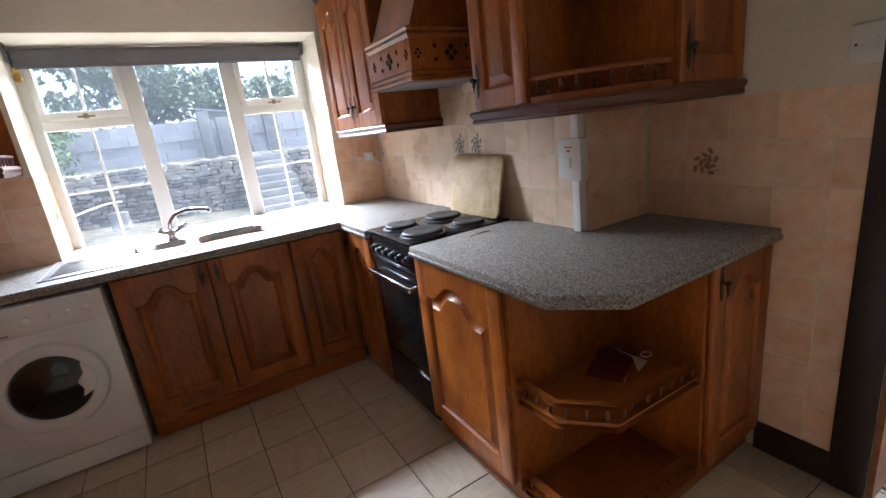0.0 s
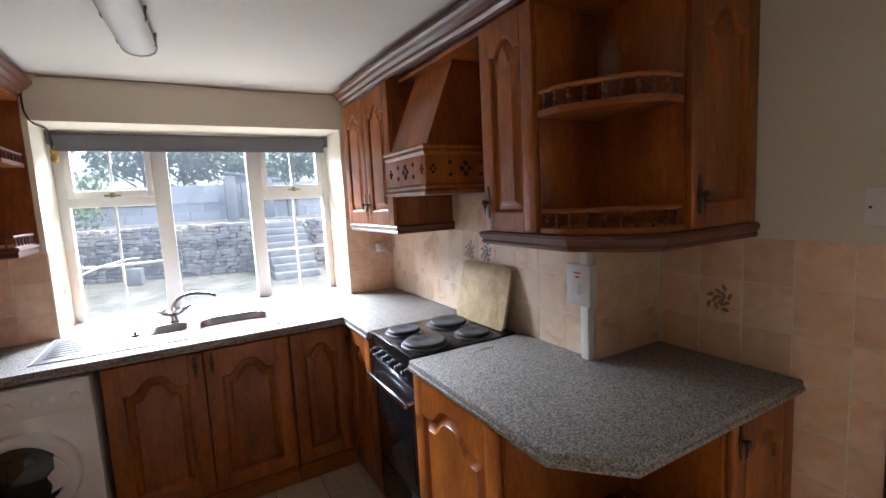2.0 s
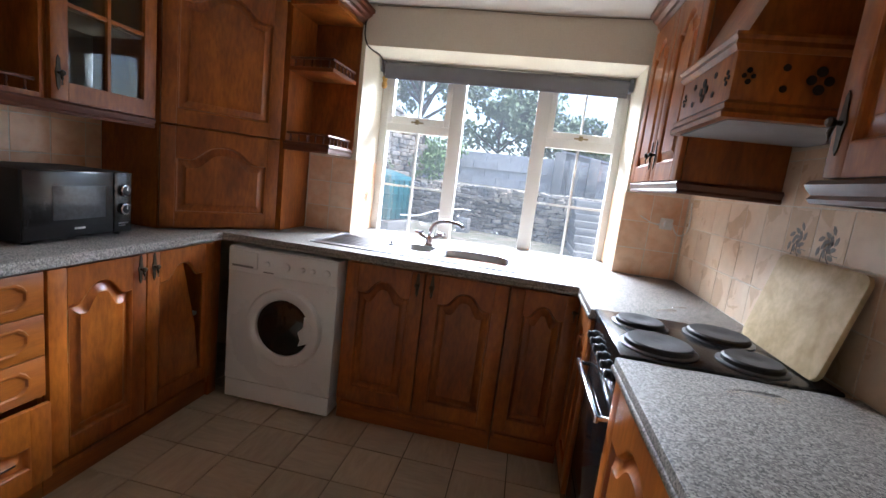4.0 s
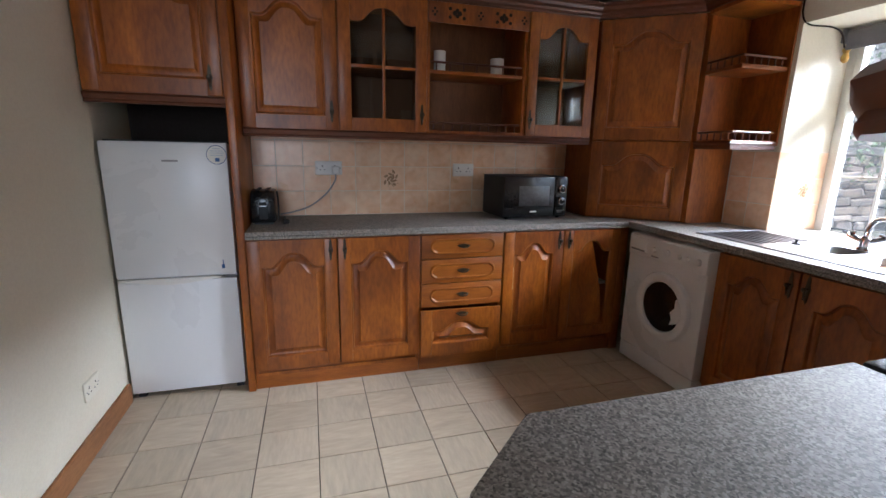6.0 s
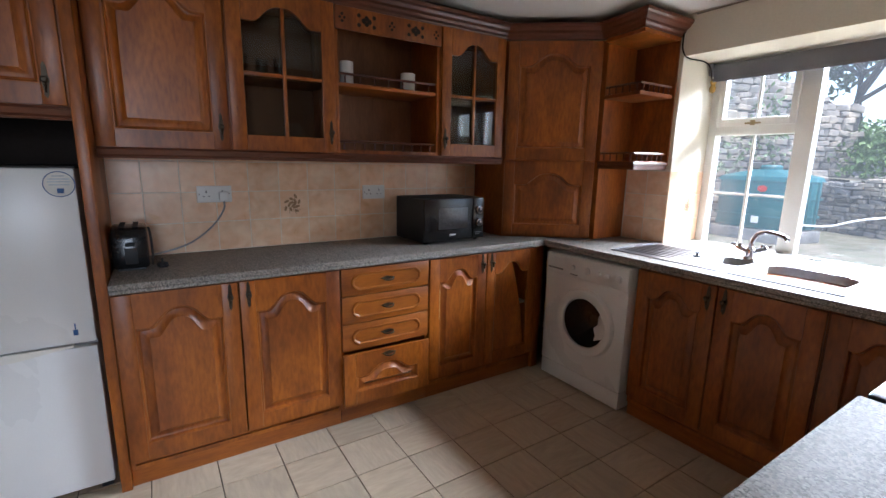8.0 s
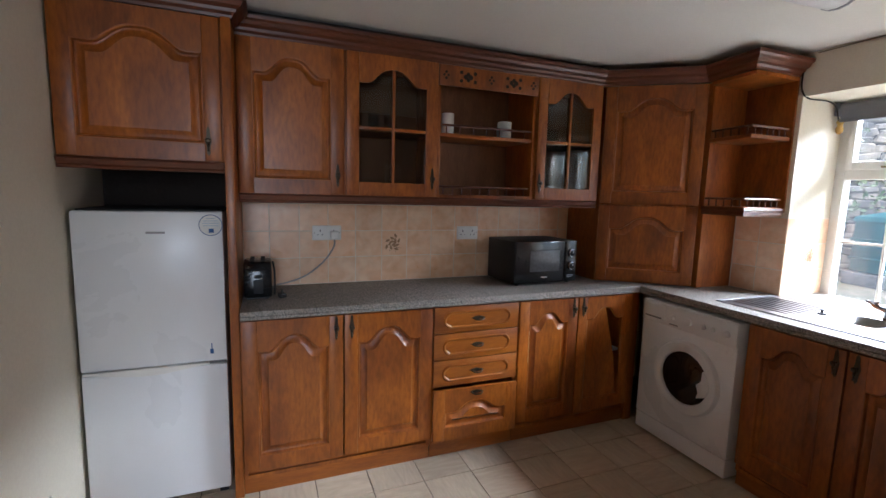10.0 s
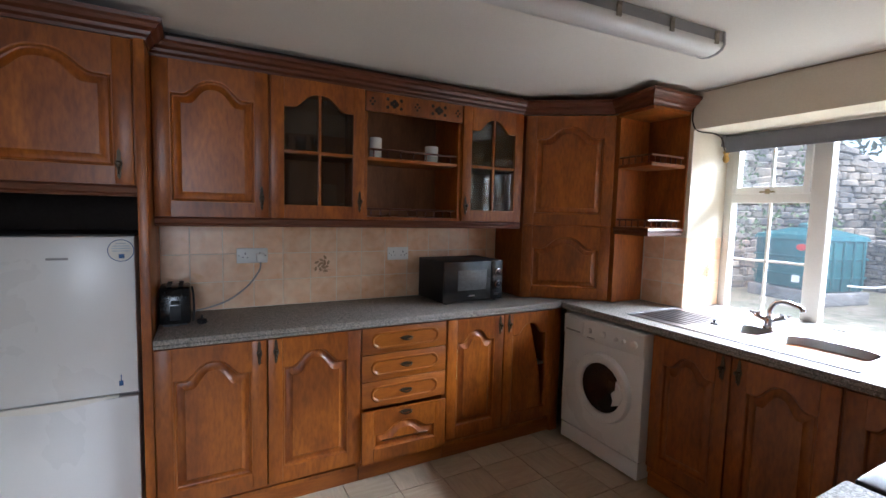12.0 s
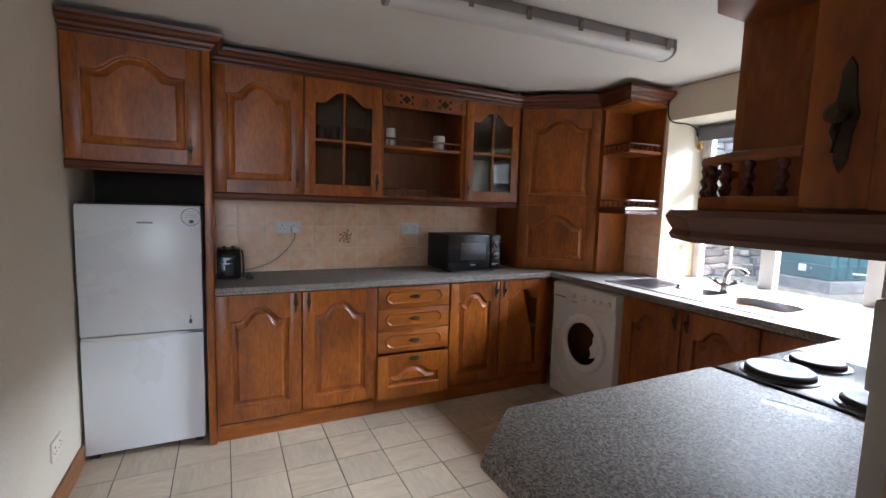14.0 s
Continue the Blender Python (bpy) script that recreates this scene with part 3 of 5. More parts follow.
pen = thing("base_cabinet", "stained pine peninsula cabinet with open chamfered corner shelves", "cabinet", None, "fitted kitchen base cabinets")
part("side_panel", boxes(((EX + 0.001, 1.645, 0.08), (XE - 0.004, 1.663, BZ1))), WOOD, pen)
part("side_panel", boxes(((EX + 0.001, 1.087, 0.08), (1.47, 1.107, BZ1))), WOOD, pen)
part("side_panel", boxes(((1.47, 0.765, 0.08), (1.49, 1.107, BZ1))), WOOD, pen)
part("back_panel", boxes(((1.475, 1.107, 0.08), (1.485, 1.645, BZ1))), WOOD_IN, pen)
part("plinth", prism([(EX + 0.02, 1.663), (EX + 0.02, 0.915), (1.075, 0.785), (1.852, 0.785), (1.852, 0.82), (1.09, 0.82), (EX + 0.05, 0.935), (EX + 0.05, 1.663)], "z", 0.0, 0.10), WOOD_H, pen)
for z in (0.085, 0.455):
    chamfer = [(EX + 0.02, 1.086), (EX + 0.02, 0.915), (1.075, 0.785), (1.469, 0.775), (1.469, 1.086)]
    part("shelf", prism(chamfer, "z", z, z + 0.022, 0.003), WOOD_H, pen)
    edge = [(EX + 0.022, 1.08), (EX + 0.022, 0.916), (1.076, 0.788), (1.462, 0.779)]
    part("shelf_edge", moulding_bm(bmesh.new(), edge[::-1], [(z - 0.008, -0.015), (z - 0.008, 0.008), (z + 0.008, 0.016), (z + 0.022, 0.010), (z + 0.0225, -0.015)]), WOOD_H, pen)
    part("gallery_rail", moulding_bm(bmesh.new(), edge[::-1], [(z + 0.062, -0.012), (z + 0.062, 0.010), (z + 0.072, 0.014), (z + 0.080, 0.008), (z + 0.080, -0.012)]), WOOD_H, pen, "flat wooden gallery rail")
    for a, b in zip(edge, edge[1:]):
        n = max(2, int(math.dist(a, b) / 0.05))
        for i in range(n):
            f = (i + 0.5) / n
            part("spindle", lathe_bm(bmesh.new(), [(0.004, 0), (0.007, 0.01), (0.004, 0.02), (0.006, 0.03), (0.004, 0.04)], Matrix.Translation((a[0] + f * (b[0] - a[0]), a[1] + f * (b[1] - a[1]), z + 0.022)), 8), WOOD_RED, pen)
pd = door(pen, 0.0, 0.553, 0.10, 0.852, "panel", None)
pd.matrix_basis = pose(EX, 1.66, 0.10, 0, 0, -90)
pd = door(pen, 0.0, 0.358, 0.10, 0.852, "panel", (0.035, 0.79, True))
pd.matrix_basis = pose(1.492, 0.765, 0.10)

# ---- worktops ----


def edge_strip(top, line):
    """The laminate lip along the front of a worktop, a little proud of it."""
    z = TOPZ0
    return part("edge_strip", moulding_bm(bmesh.new(), line, [(z - 0.004, -0.012), (z - 0.004, 0.002), (z - 0.001, 0.0045), (z + 0.010, 0.0045), (z + 0.013, 0.002), (z + 0.014, -0.002)]), TOP, top, "speckled laminate lip", smooth=50)


def worktop(label, pts, front):
    top = solid("worktop", prism(pts, "z", TOPZ0, TOPZ1, 0.007), TOP, label, "worktop", "grey laminate worktops")
    edge_strip(top, front)
    return top


XF, YF, XP = -0.905, 2.522, 0.905
worktop("speckled grey laminate worktop along the cabinet wall", [(XW + 0.002, 0.208), (XF, 0.208), (XF, YN - 0.002), (XW + 0.002, YN - 0.002)], [(XF, 0.21), (XF, 2.518)])
CY0, CY1 = 1.676, 2.152              # cooker
worktop("speckled grey laminate worktop between cooker and window wall", [(XP, CY1 + 0.004), (XE - 0.002, CY1 + 0.004), (XE - 0.002, YN - 0.002), (XP, YN - 0.002)], [(XP, 2.518), (XP, CY1 + 0.005)])
worktop("speckled grey laminate peninsula worktop with chamfered corner", [(XP, CY0 - 0.003), (XP, 0.882), (1.05, 0.728), (XR - 0.002, 0.722), (XR - 0.002, YC - 0.002), (XE - 0.002, YC - 0.002), (XE - 0.002, CY0 - 0.003)], [(XP, CY0 - 0.004), (XP, 0.882), (1.05, 0.728), (XR - 0.003, 0.722)])

# worktop under the window, with cut-outs for the two bowls
BOWL_A, BOWL_B = (-0.045, 2.80, 0.145, 3.05), (0.185, 2.70, 0.575, 3.06)
bm = bmesh.new()
hole = 0.008
xs = [XF + 0.002, BOWL_A[0] + hole, BOWL_A[2] - hole, BOWL_B[0] + hole, BOWL_B[2] - hole, XP - 0.002]
spans = [None, BOWL_A, None, BOWL_B, None]
for (a, b), bowl in zip(zip(xs, xs[1:]), spans):
    if bowl:
        box_bm(bm, (a, YF, TOPZ0), (b, bowl[1] + hole, TOPZ1))
        box_bm(bm, (a, bowl[3] - hole, TOPZ0), (b, YN - 0.001, TOPZ1))
    else:
        box_bm(bm, (a, YF, TOPZ0), (b, YN - 0.001, TOPZ1))
bmesh.ops.remove_doubles(bm, verts=bm.verts, dist=0.0005)
sink_top = solid("worktop", bm, TOP, "speckled grey laminate worktop with inset steel sink", "worktop", "grey laminate worktops")
edge_strip(sink_top, [(XF + 0.006, YF), (XP - 0.006, YF)])
setting("window_sill", boxes(((WX0 + 0.002, YN, TOPZ0), (WX1 - 0.002, YG - 0.031, TOPZ1 - 0.002))), TOP, "grey laminate window sill level with the worktop", "window sill")

# ---- wall units on the cabinet wall ----
UX, UZ0, UZ1 = -1.15, 1.425, 2.145
UD = UX - XW - 0.004


def wall_unit(label, m, w, depth, z0, z1, doors=(), group="fitted kitchen wall cabinets", mid=True):
    cab = thing("wall_cabinet", label, "cabinet", m, group)
    shell(cab, 0, w, 0.001, depth, z0, z1)
    if mid:
        part("shelf", boxes(((0.018, 0.03, (z0 + z1) / 2 - 0.02), (w - 0.018, depth - 0.01, (z0 + z1) / 2 - 0.004))), WOOD_IN, cab)
    for d in doors:
        door(cab, *d)
    return cab


def fretwork(parent, x0, x1, z0, z1):
    """A pelmet board whose flower cut-outs are near-black discs painting the holes' shade."""
    part("fretted_board", boxes(((x0, -0.016, z0), (x1, 0.0, z1)), bevel=0.002), WOOD, parent)
    w = x1 - x0
    z = (z0 + z1) / 2
    for f, kind in ((0.06, 0), (0.27, 1), (0.5, 0), (0.73, 1), (0.94, 0)):
        c = x0 + f * w
        offs = [(0, 0.013, 6), (0, -0.013, 6), (-0.010, 0, 5), (0.010, 0, 5)] if kind == 0 else [(-0.035, 0.018, 8), (-0.035, -0.018, 8), (0.035, 0.018, 8), (0.035, -0.018, 8), (-0.012, 0, 11), (0.012, 0, 11), (0, 0.012, 9), (0, -0.012, 9)]
        for dx, dz, r in offs:
            bm = lathe_bm(bmesh.new(), [(r / 800, 0), (r / 800, 0.0025)], Matrix.Translation((c + dx * 1.2, -0.0155, z + dz * 1.25)) @ Matrix.Rotation(radians(90), 4, "X"), 10)
            part("cut_out", bm, SHADOW, parent, "near-black disc painting the shade of a fretted flower hole")


wall_unit("single stained pine wall cabinet with arched panel door", pose(UX, 0.207, 0, 0, 0, 90), 0.503, UD, UZ0, UZ1, [(0.004, 0.499, UZ0 + 0.002, UZ1, "panel", (0.465, UZ0 + 0.10, True))])
wall_unit("stained pine wall cabinet with four-pane glazed door", pose(UX, 0.712, 0, 0, 0, 90), 0.503, UD, UZ0, UZ1, [(0.004, 0.499, UZ0 + 0.002, UZ1, "glass", (0.472, UZ0 + 0.10, True))])
rack = wall_unit("open stained pine plate rack with gallery shelf and fretted top", pose(UX, 1.217, 0, 0, 0, 90), 0.628, UD, UZ0, UZ1, mid=False)
part("shelf", boxes(((0.018, 0.012, 1.765), (0.61, UD - 0.01, 1.785)), bevel=0.003), WOOD_H, rack)
rail(rack, [(0.02, 0.022), (0.608, 0.022)], 1.785, 0.045, 0.075)
rail(rack, [(0.02, 0.022), (0.608, 0.022)], UZ0 + 0.018, 0.045, 0.055)
fretwork(rack, 0.0, 0.628, 2.035, 2.143)
wall_unit("stained pine wall cabinet with four-pane glazed door", pose(UX, 1.847, 0, 0, 0, 90), 0.478, UD, UZ0, UZ1, [(0.004, 0.474, UZ0 + 0.002, UZ1, "glass", (0.03, UZ0 + 0.10, True))])
cornice("pelmet", [(UX, 0.21), (UX, 2.325)], 1.38, PELMET, "reddish moulded strip under the wall cabinets")
cornice("cornice", [(UX, 0.207), (UX, 2.335), (-0.785, 2.80), (-0.475, 2.755), (-0.475, YN - 0.004)], 2.147, CORNICE, "reddish moulded cornice on top of the wall cabinets")
# solid block, coloured near-black to hold the shade over the cabinets
setting("trim", boxes(((XW, 0.207, 2.147), (UX - 0.02, 2.335, ZC))), SHADOW, "near-black block painting the shaded gap between cabinets and ceiling", "trim")

# diagonal corner unit that stands on the worktop
dx, dy = -0.785 - UX, 2.82 - 2.335
dlen, dang = math.hypot(dx, dy), math.degrees(math.atan2(dy, dx))
corner = thing("corner_cabinet", "stained pine diagonal corner cabinet with two arched doors", "cabinet", None, "fitted kitchen wall cabinets")
part("body", prism([(UX - 0.006, 2.36), (-0.80, 2.832), (-0.765, 2.832), (-0.765, YN - 0.004), (XW + 0.004, YN - 0.004), (XW + 0.004, 2.36)], "z", 0.902, 2.147), WOOD, corner)
for z0, z1, g in ((0.915, 1.405, (dlen - 0.05, 1.32, True)), (1.415, 2.14, (dlen - 0.05, 1.50, True))):
    d = door(corner, 0.02, dlen - 0.012, z0, z1, "panel", None)
    d.matrix_basis = pose(UX - 0.002, 2.338, 0, 0, 0, dang) @ pose(0.02, 0, z0)

# open end shelves beside the window
ends = thing("end_shelf", "open stained pine end shelves with gallery rails", "shelf", None, "fitted kitchen wall cabinets")
part("back_panel", boxes(((-0.763, YN - 0.016, 1.39), (-0.478, YN - 0.004, 2.147))), WOOD, ends)
part("top_panel", prism([(-0.763, 2.80), (-0.478, 2.765), (-0.478, YN - 0.017), (-0.763, YN - 0.017)], "z", 2.125, 2.146), WOOD, ends)
for z in (1.395, 1.795):
    part("shelf", prism([(-0.763, 2.82), (-0.488, 2.79), (-0.488, YN - 0.017), (-0.763, YN - 0.017)], "z", z, z + 0.022, 0.003), WOOD_H, ends)
    rail(ends, [(-0.755, 2.83), (-0.495, 2.80), (-0.495, YN - 0.03)], z + 0.022, 0.045, 0.05)
part("shelf_moulding", moulding_bm(bmesh.new(), [(-0.763, 2.822), (-0.488, 2.792), (-0.488, YN - 0.017)], [(1.365, -0.02), (1.365, 0.004), (1.375, 0.01), (1.388, 0.008), (1.40, 0.016), (1.412, 0.012), (1.412, -0.02)]), WOOD_RED, ends)

# tall fridge housing
FRX = -0.95
part_y = 0.168
panel = solid("fridge_housing", boxes(((XW + 0.004, part_y, 0.0), (-0.925, 0.2055, 2.147)), bevel=0.002), WOOD, "tall stained pine end panel between fridge and worktop", "panel")
# added board whose near-black colour paints the niche's shade over the cream wall
solid("niche_board", boxes(((XW + 0.001, YS + 0.003, 0.9), (XW + 0.012, part_y - 0.002, 1.55))), SHADOW, "near-black board added as shade at the back of the fridge niche", "board")
wall_unit("deep stained pine cabinet above the fridge", pose(FRX, YS + 0.004, 0, 0, 0, 90), part_y - YS - 0.006, FRX - XW - 0.004, 1.553, 2.147, [(0.004, part_y - YS - 0.012, 1.558, 2.14, "panel", (0.525, 1.64, True))], mid=False)
cornice("pelmet", [(FRX, YS + 0.004), (FRX, part_y - 0.002)], 1.510, PELMET, "reddish moulded strip under the fridge cabinet")
cornice("cornice", [(FRX, YS + 0.004), (FRX, 0.206), (UX + 0.06, 0.206)], 2.149, CORNICE, "reddish moulded cornice on the fridge cabinet")

# ---- wall units on the cooker wall ----
NX = 1.15
wall_unit("stained pine double wall cabinet beside the window", pose(NX, YN - 0.15, 0, 0, 0, -90), 0.74, XE - NX - 0.004, 1.405, 2.147, [(0.004, 0.366, 1.407, 2.14, "panel", (0.335, 1.52, True)), (0.372, 0.736, 1.407, 2.14, "panel", (0.405, 1.52, True))])
cornice("pelmet", [(NX, YN - 0.15), (NX, 2.24), (XE - 0.004, 2.24)], 1.36, PELMET, "reddish moulded strip under the wall cabinet")

hood = thing("cooker_hood", "tapered stained pine cooker hood with fretted band", "cooker hood")
HXF, HY0, HY1, HB = 1.085, 1.775, 2.175, 1.555
bm = bmesh.new()
low = [(HXF + 0.01, HY0 + 0.01), (HXF + 0.01, HY1 - 0.01), (XE - 0.004, HY1 - 0.01), (XE - 0.004, HY0 + 0.01)]
topo = [(1.262, 1.795), (1.262, 2.155), (XE - 0.004, 2.155), (XE - 0.004, 1.795)]
a = [bm.verts.new((x, y, 1.755)) for x, y in low]
b = [bm.verts.new((x, y, 2.147)) for x, y in topo]
bm.faces.new(a), bm.faces.new(b)
for i in range(4):
    bm.faces.new((a[i], a[(i + 1) % 4], b[(i + 1) % 4], b[i]))
bmesh.ops.recalc_face_normals(bm, faces=bm.faces)
part("canopy", bm, WOOD, hood)
part("band", boxes(((HXF, HY0, HB + 0.03), (XE - 0.004, HY1, 1.75)), bevel=0.003), WOOD, hood)
loop = [(XE - 0.004, HY1), (HXF, HY1), (HXF, HY0), (XE - 0.004, HY0)]
part("band_moulding", moulding_bm(bmesh.new(), loop[::-1][::-1], [(1.722, -0.01), (1.722, 0.004), (1.735, 0.014), (1.748, 0.010), (1.757, 0.018), (1.765, 0.016), (1.765, -0.01)]), WOOD, hood)
part("band_moulding", moulding_bm(bmesh.new(), loop, [(HB, -0.01), (HB, 0.014), (HB + 0.012, 0.018), (HB + 0.024, 0.008), (HB + 0.036, 0.012), (HB + 0.045, 0.003), (HB + 0.045, -0.01)]), WOOD, hood)
part("underside", boxes(((HXF + 0.015, HY0 + 0.015, HB - 0.002), (XE - 0.006, HY1 - 0.015, HB + 0.028))), GREY, hood, "grey metal filter tray")
# near-black discs on the hood band paint the shade of its fretted holes
for m in (pose(HXF - 0.001, HY1, 0, 0, 0, -90), pose(HXF, HY0 - 0.001, 0)):
    z = 1.662
    for f, kind in ((0.09, 0), (0.30, 1), (0.5, 2), (0.70, 1), (0.91, 0)):
        c = f * 0.40
        for ddx, ddz, r in ([(0, 0.014, 7), (0, -0.014, 7), (-0.011, 0, 6), (0.011, 0, 6)] if kind == 0 else [(0, 0.026, 9), (0, -0.026, 9)] if kind == 1 else [(-0.02, 0, 12), (0.02, 0, 12), (0, 0.022, 13), (0, -0.022, 13)]):
            bm = lathe_bm(bmesh.new(), [(r / 1000, 0), (r / 1000, 0.003)], m @ Matrix.Translation((c + ddx, 0.0015, z + ddz)) @ Matrix.Rotation(radians(90), 4, "X"), 12)
            part("cut_out", bm, SHADOW, hood, "near-black disc painting the shade of a fretted flower hole")
part("top_board", boxes(((1.20, 1.515, 2.128), (XE - 0.021, 2.236, 2.1465))), WOOD, hood)
solid("back_board", boxes(((XE - 0.02, 1.515, 1.76), (XE - 0.004, HY0 - 0.0, 2.147)), ((XE - 0.018, HY0, 1.77), (XE - 0.005, 2.235, 2.147))), WOOD, "stained pine backing board behind the hood", "panel")

# corner wall unit that wraps round the end of the cooker wall
UEX, USY, EZ0, EZ1 = 1.212, 0.895, 1.40, 2.147
wrap = thing("wall_cabinet", "stained pine corner wall cabinet with open chamfered shelves", "cabinet", None, "fitted kitchen wall cabinets")
body = [(UEX, 1.51), (UEX, 1.215), (1.484, 1.215), (1.484, USY), (XR - 0.004, USY), (XR - 0.004, YC - 0.004), (XE - 0.004, YC - 0.004), (XE - 0.004, 1.51)]
part("body", prism(body, "z", EZ0, EZ1), WOOD, wrap)
cham = [(UEX - 0.008, 1.214), (UEX - 0.008, 1.115), (1.315, 0.945), (1.39, USY), (1.483, USY), (1.483, 1.214)]
for z, t in ((EZ0, 0.02), (1.775, 0.022), (EZ1 - 0.02, 0.019)):
    part("shelf", prism(cham, "z", z, z + t, 0.002), WOOD_H, wrap)
gal = [(UEX, 1.205), (UEX, 1.118), (1.319, 0.953), (1.392, 0.904), (1.476, 0.904)]
for z in (EZ0 + 0.02, 1.797):
    part("gallery_rail", tube_bm(bmesh.new(), [(x, y, z + 0.055) for x, y in gal], 0.008, 8), WOOD_H, wrap, "wooden gallery rail")
    for a, b in zip(gal, gal[1:]):
        n = max(1, int(math.dist(a, b) / 0.04))
        for i in range(n):
            f = (i + 0.5) / n
            part("spindle", lathe_bm(bmesh.new(), [(0.005, 0), (0.009, 0.009), (0.004, 0.017), (0.009, 0.026), (0.004, 0.035), (0.008, 0.043), (0.005, 0.052)], Matrix.Translation((a[0] + f * (b[0] - a[0]), a[1] + f * (b[1] - a[1]), z)), 10), WOOD_RED, wrap)
d = door(wrap, 0.004, 0.291, EZ0 + 0.004, 2.14, "panel", (0.03, EZ0 + 0.11, True))
d.matrix_basis = pose(UEX - 0.001, 1.506, EZ0 + 0.004, 0, 0, -90)
d = door(wrap, 0.004, 0.364, EZ0 + 0.004, 2.14, "panel", (0.042, EZ0 + 0.107, True))
d.matrix_basis = pose(1.488, USY - 0.001, EZ0 + 0.004)
cornice("pelmet", [(XE - 0.01, 1.512), (UEX - 0.01, 1.512), (UEX - 0.01, 1.082), (1.293, 0.938), (1.365, USY - 0.012), (XR - 0.004, USY - 0.012)], 1.352, [(h * 1.05, o * 1.2) for h, o in PELMET], "reddish moulded strip under the corner wall cabinet")
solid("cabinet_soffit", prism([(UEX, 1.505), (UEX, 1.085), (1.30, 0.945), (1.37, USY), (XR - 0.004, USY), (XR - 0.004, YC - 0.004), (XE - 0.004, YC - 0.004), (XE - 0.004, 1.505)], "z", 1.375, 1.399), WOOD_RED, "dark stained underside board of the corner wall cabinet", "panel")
cornice("cornice", [(NX - 0.004, YN - 0.152), (NX - 0.002, 2.236), (UEX - 0.024, 1.5), (UEX - 0.024, 1.10), (1.30, 0.938), (1.37, USY - 0.004), (XR - 0.004, USY - 0.004)], 2.149, CORNICE, "reddish moulded cornice over the cooker wall cabinets")

# ---- appliances ----
BLUE = material("blue_ink", (0.03, 0.12, 0.35), 0.5)
PALE = material("pale_print", (0.62, 0.70, 0.80), 0.5)
RED = material("red_plastic", (0.55, 0.04, 0.03), 0.4)
PAPER = material("white_paper", (0.8, 0.79, 0.76), 0.8, 0, None, 6, (1, 1, 1), 80, 0.05, amount=0.05)

fridge = thing("fridge_freezer", "white fridge freezer with two doors and small stickers", "fridge")
part("body", boxes(((XW + 0.03, -0.402, 0.03), (-1.03, 0.146, 1.336)), bevel=0.006), WHITE, fridge)
part("top_cover", boxes(((XW + 0.03, -0.40, 1.337), (-1.03, 0.144, 1.348)), bevel=0.003), BLACK_PL, fridge, "black plastic top cover")
part("door_seal", boxes(((-1.032, -0.398, 0.05), (-1.024, 0.142, 1.33))), GREY, fridge, "grey rubber door seal")
part("foot", boxes(((-1.05, -0.39, 0.0), (-1.01, -0.35, 0.032)), bevel=0.003), BLACK_PL, fridge)
part("foot", boxes(((-1.05, 0.095, 0.0), (-1.01, 0.135, 0.032)), bevel=0.003), BLACK_PL, fridge)
fd = part("door", boxes(((-1.024, -0.404, 0.664), (-0.978, 0.148, 1.342)), bevel=0.009), WHITE, fridge, "white upper fridge door")
fd2 = part("door", boxes(((-1.024, -0.404, 0.035), (-0.978, 0.148, 0.648)), bevel=0.009), WHITE, fridge, "white lower freezer door")
grip = [(-0.395 + 0.47 * i / 16, 0.655 - 0.026 * math.sin(math.pi * i / 16) ** 1.5) for i in range(17)]
part("handle", prism([(-0.395, 0.662)] + grip + [(0.075, 0.662)], "x", -0.990, -0.968), PLASTIC, fridge, "curved pale handle lip")
part("badge", boxes(((-0.9785, -0.145, 1.247), (-0.9765, -0.075, 1.256))), GREY, fd, "small grey maker's badge")


def disc(parent, name, y, z, r, mat, label, x=-0.9765, t=0.0015):
    return part(name, lathe_bm(bmesh.new(), [(r, 0), (r, t)], Matrix.Translation((x - t, y, z)) @ Matrix.Rotation(radians(90), 4, "Y"), 28), mat, parent, label)


st = disc(fd, "sticker", 0.100, 1.283, 0.047, BLUE, "round white and blue energy sticker")
disc(st, "sticker_face", 0.100, 1.283, 0.044, PAPER, "", -0.9757)
part("print", boxes(*[((-0.9757, 0.10 - w, 1.283 + z), (-0.9750, 0.10 + w, 1.283 + z + 0.004)) for z, w in ((0.028, 0.018), (0.017, 0.03), (0.007, 0.033), (-0.004, 0.03))]), PALE, st)
part("print", boxes(((-0.9757, 0.092, 1.250), (-0.9750, 0.112, 1.268))), BLUE, st)
part("scribble", boxes(((-0.9785, 0.079, 0.70), (-0.9767, 0.094, 0.722)), ((-0.9785, 0.085, 0.722), (-0.9767, 0.089, 0.748))), BLUE, fd, "small dark blue ink mark")

# washing machine; local x along its front, the front at y = 0
wm = thing("washing_machine", "white front-loading washing machine under the worktop", "washing machine", pose(-0.850, 2.505, 0, 0, 0, 0))
WW = 0.608
part("body", boxes(((0, 0.0, 0.115), (WW, 0.56, 0.845)), bevel=0.010), WHITE, wm)
part("kick_panel", boxes(((0.004, 0.004, 0.012), (WW - 0.004, 0.55, 0.112)), bevel=0.004), WHITE, wm, "white kick panel")
part("control_panel", boxes(((0.003, -0.008, 0.715), (WW - 0.003, 0.02, 0.838)), bevel=0.006), WHITE, wm, "white control panel")
part("detergent_drawer", boxes(((0.012, -0.013, 0.735), (0.17, 0.0, 0.825)), bevel=0.006), WHITE, wm, "white detergent drawer")
part("drawer_grip", boxes(((0.03, -0.0145, 0.742), (0.15, -0.012, 0.752)), bevel=0.001), GREY, wm)
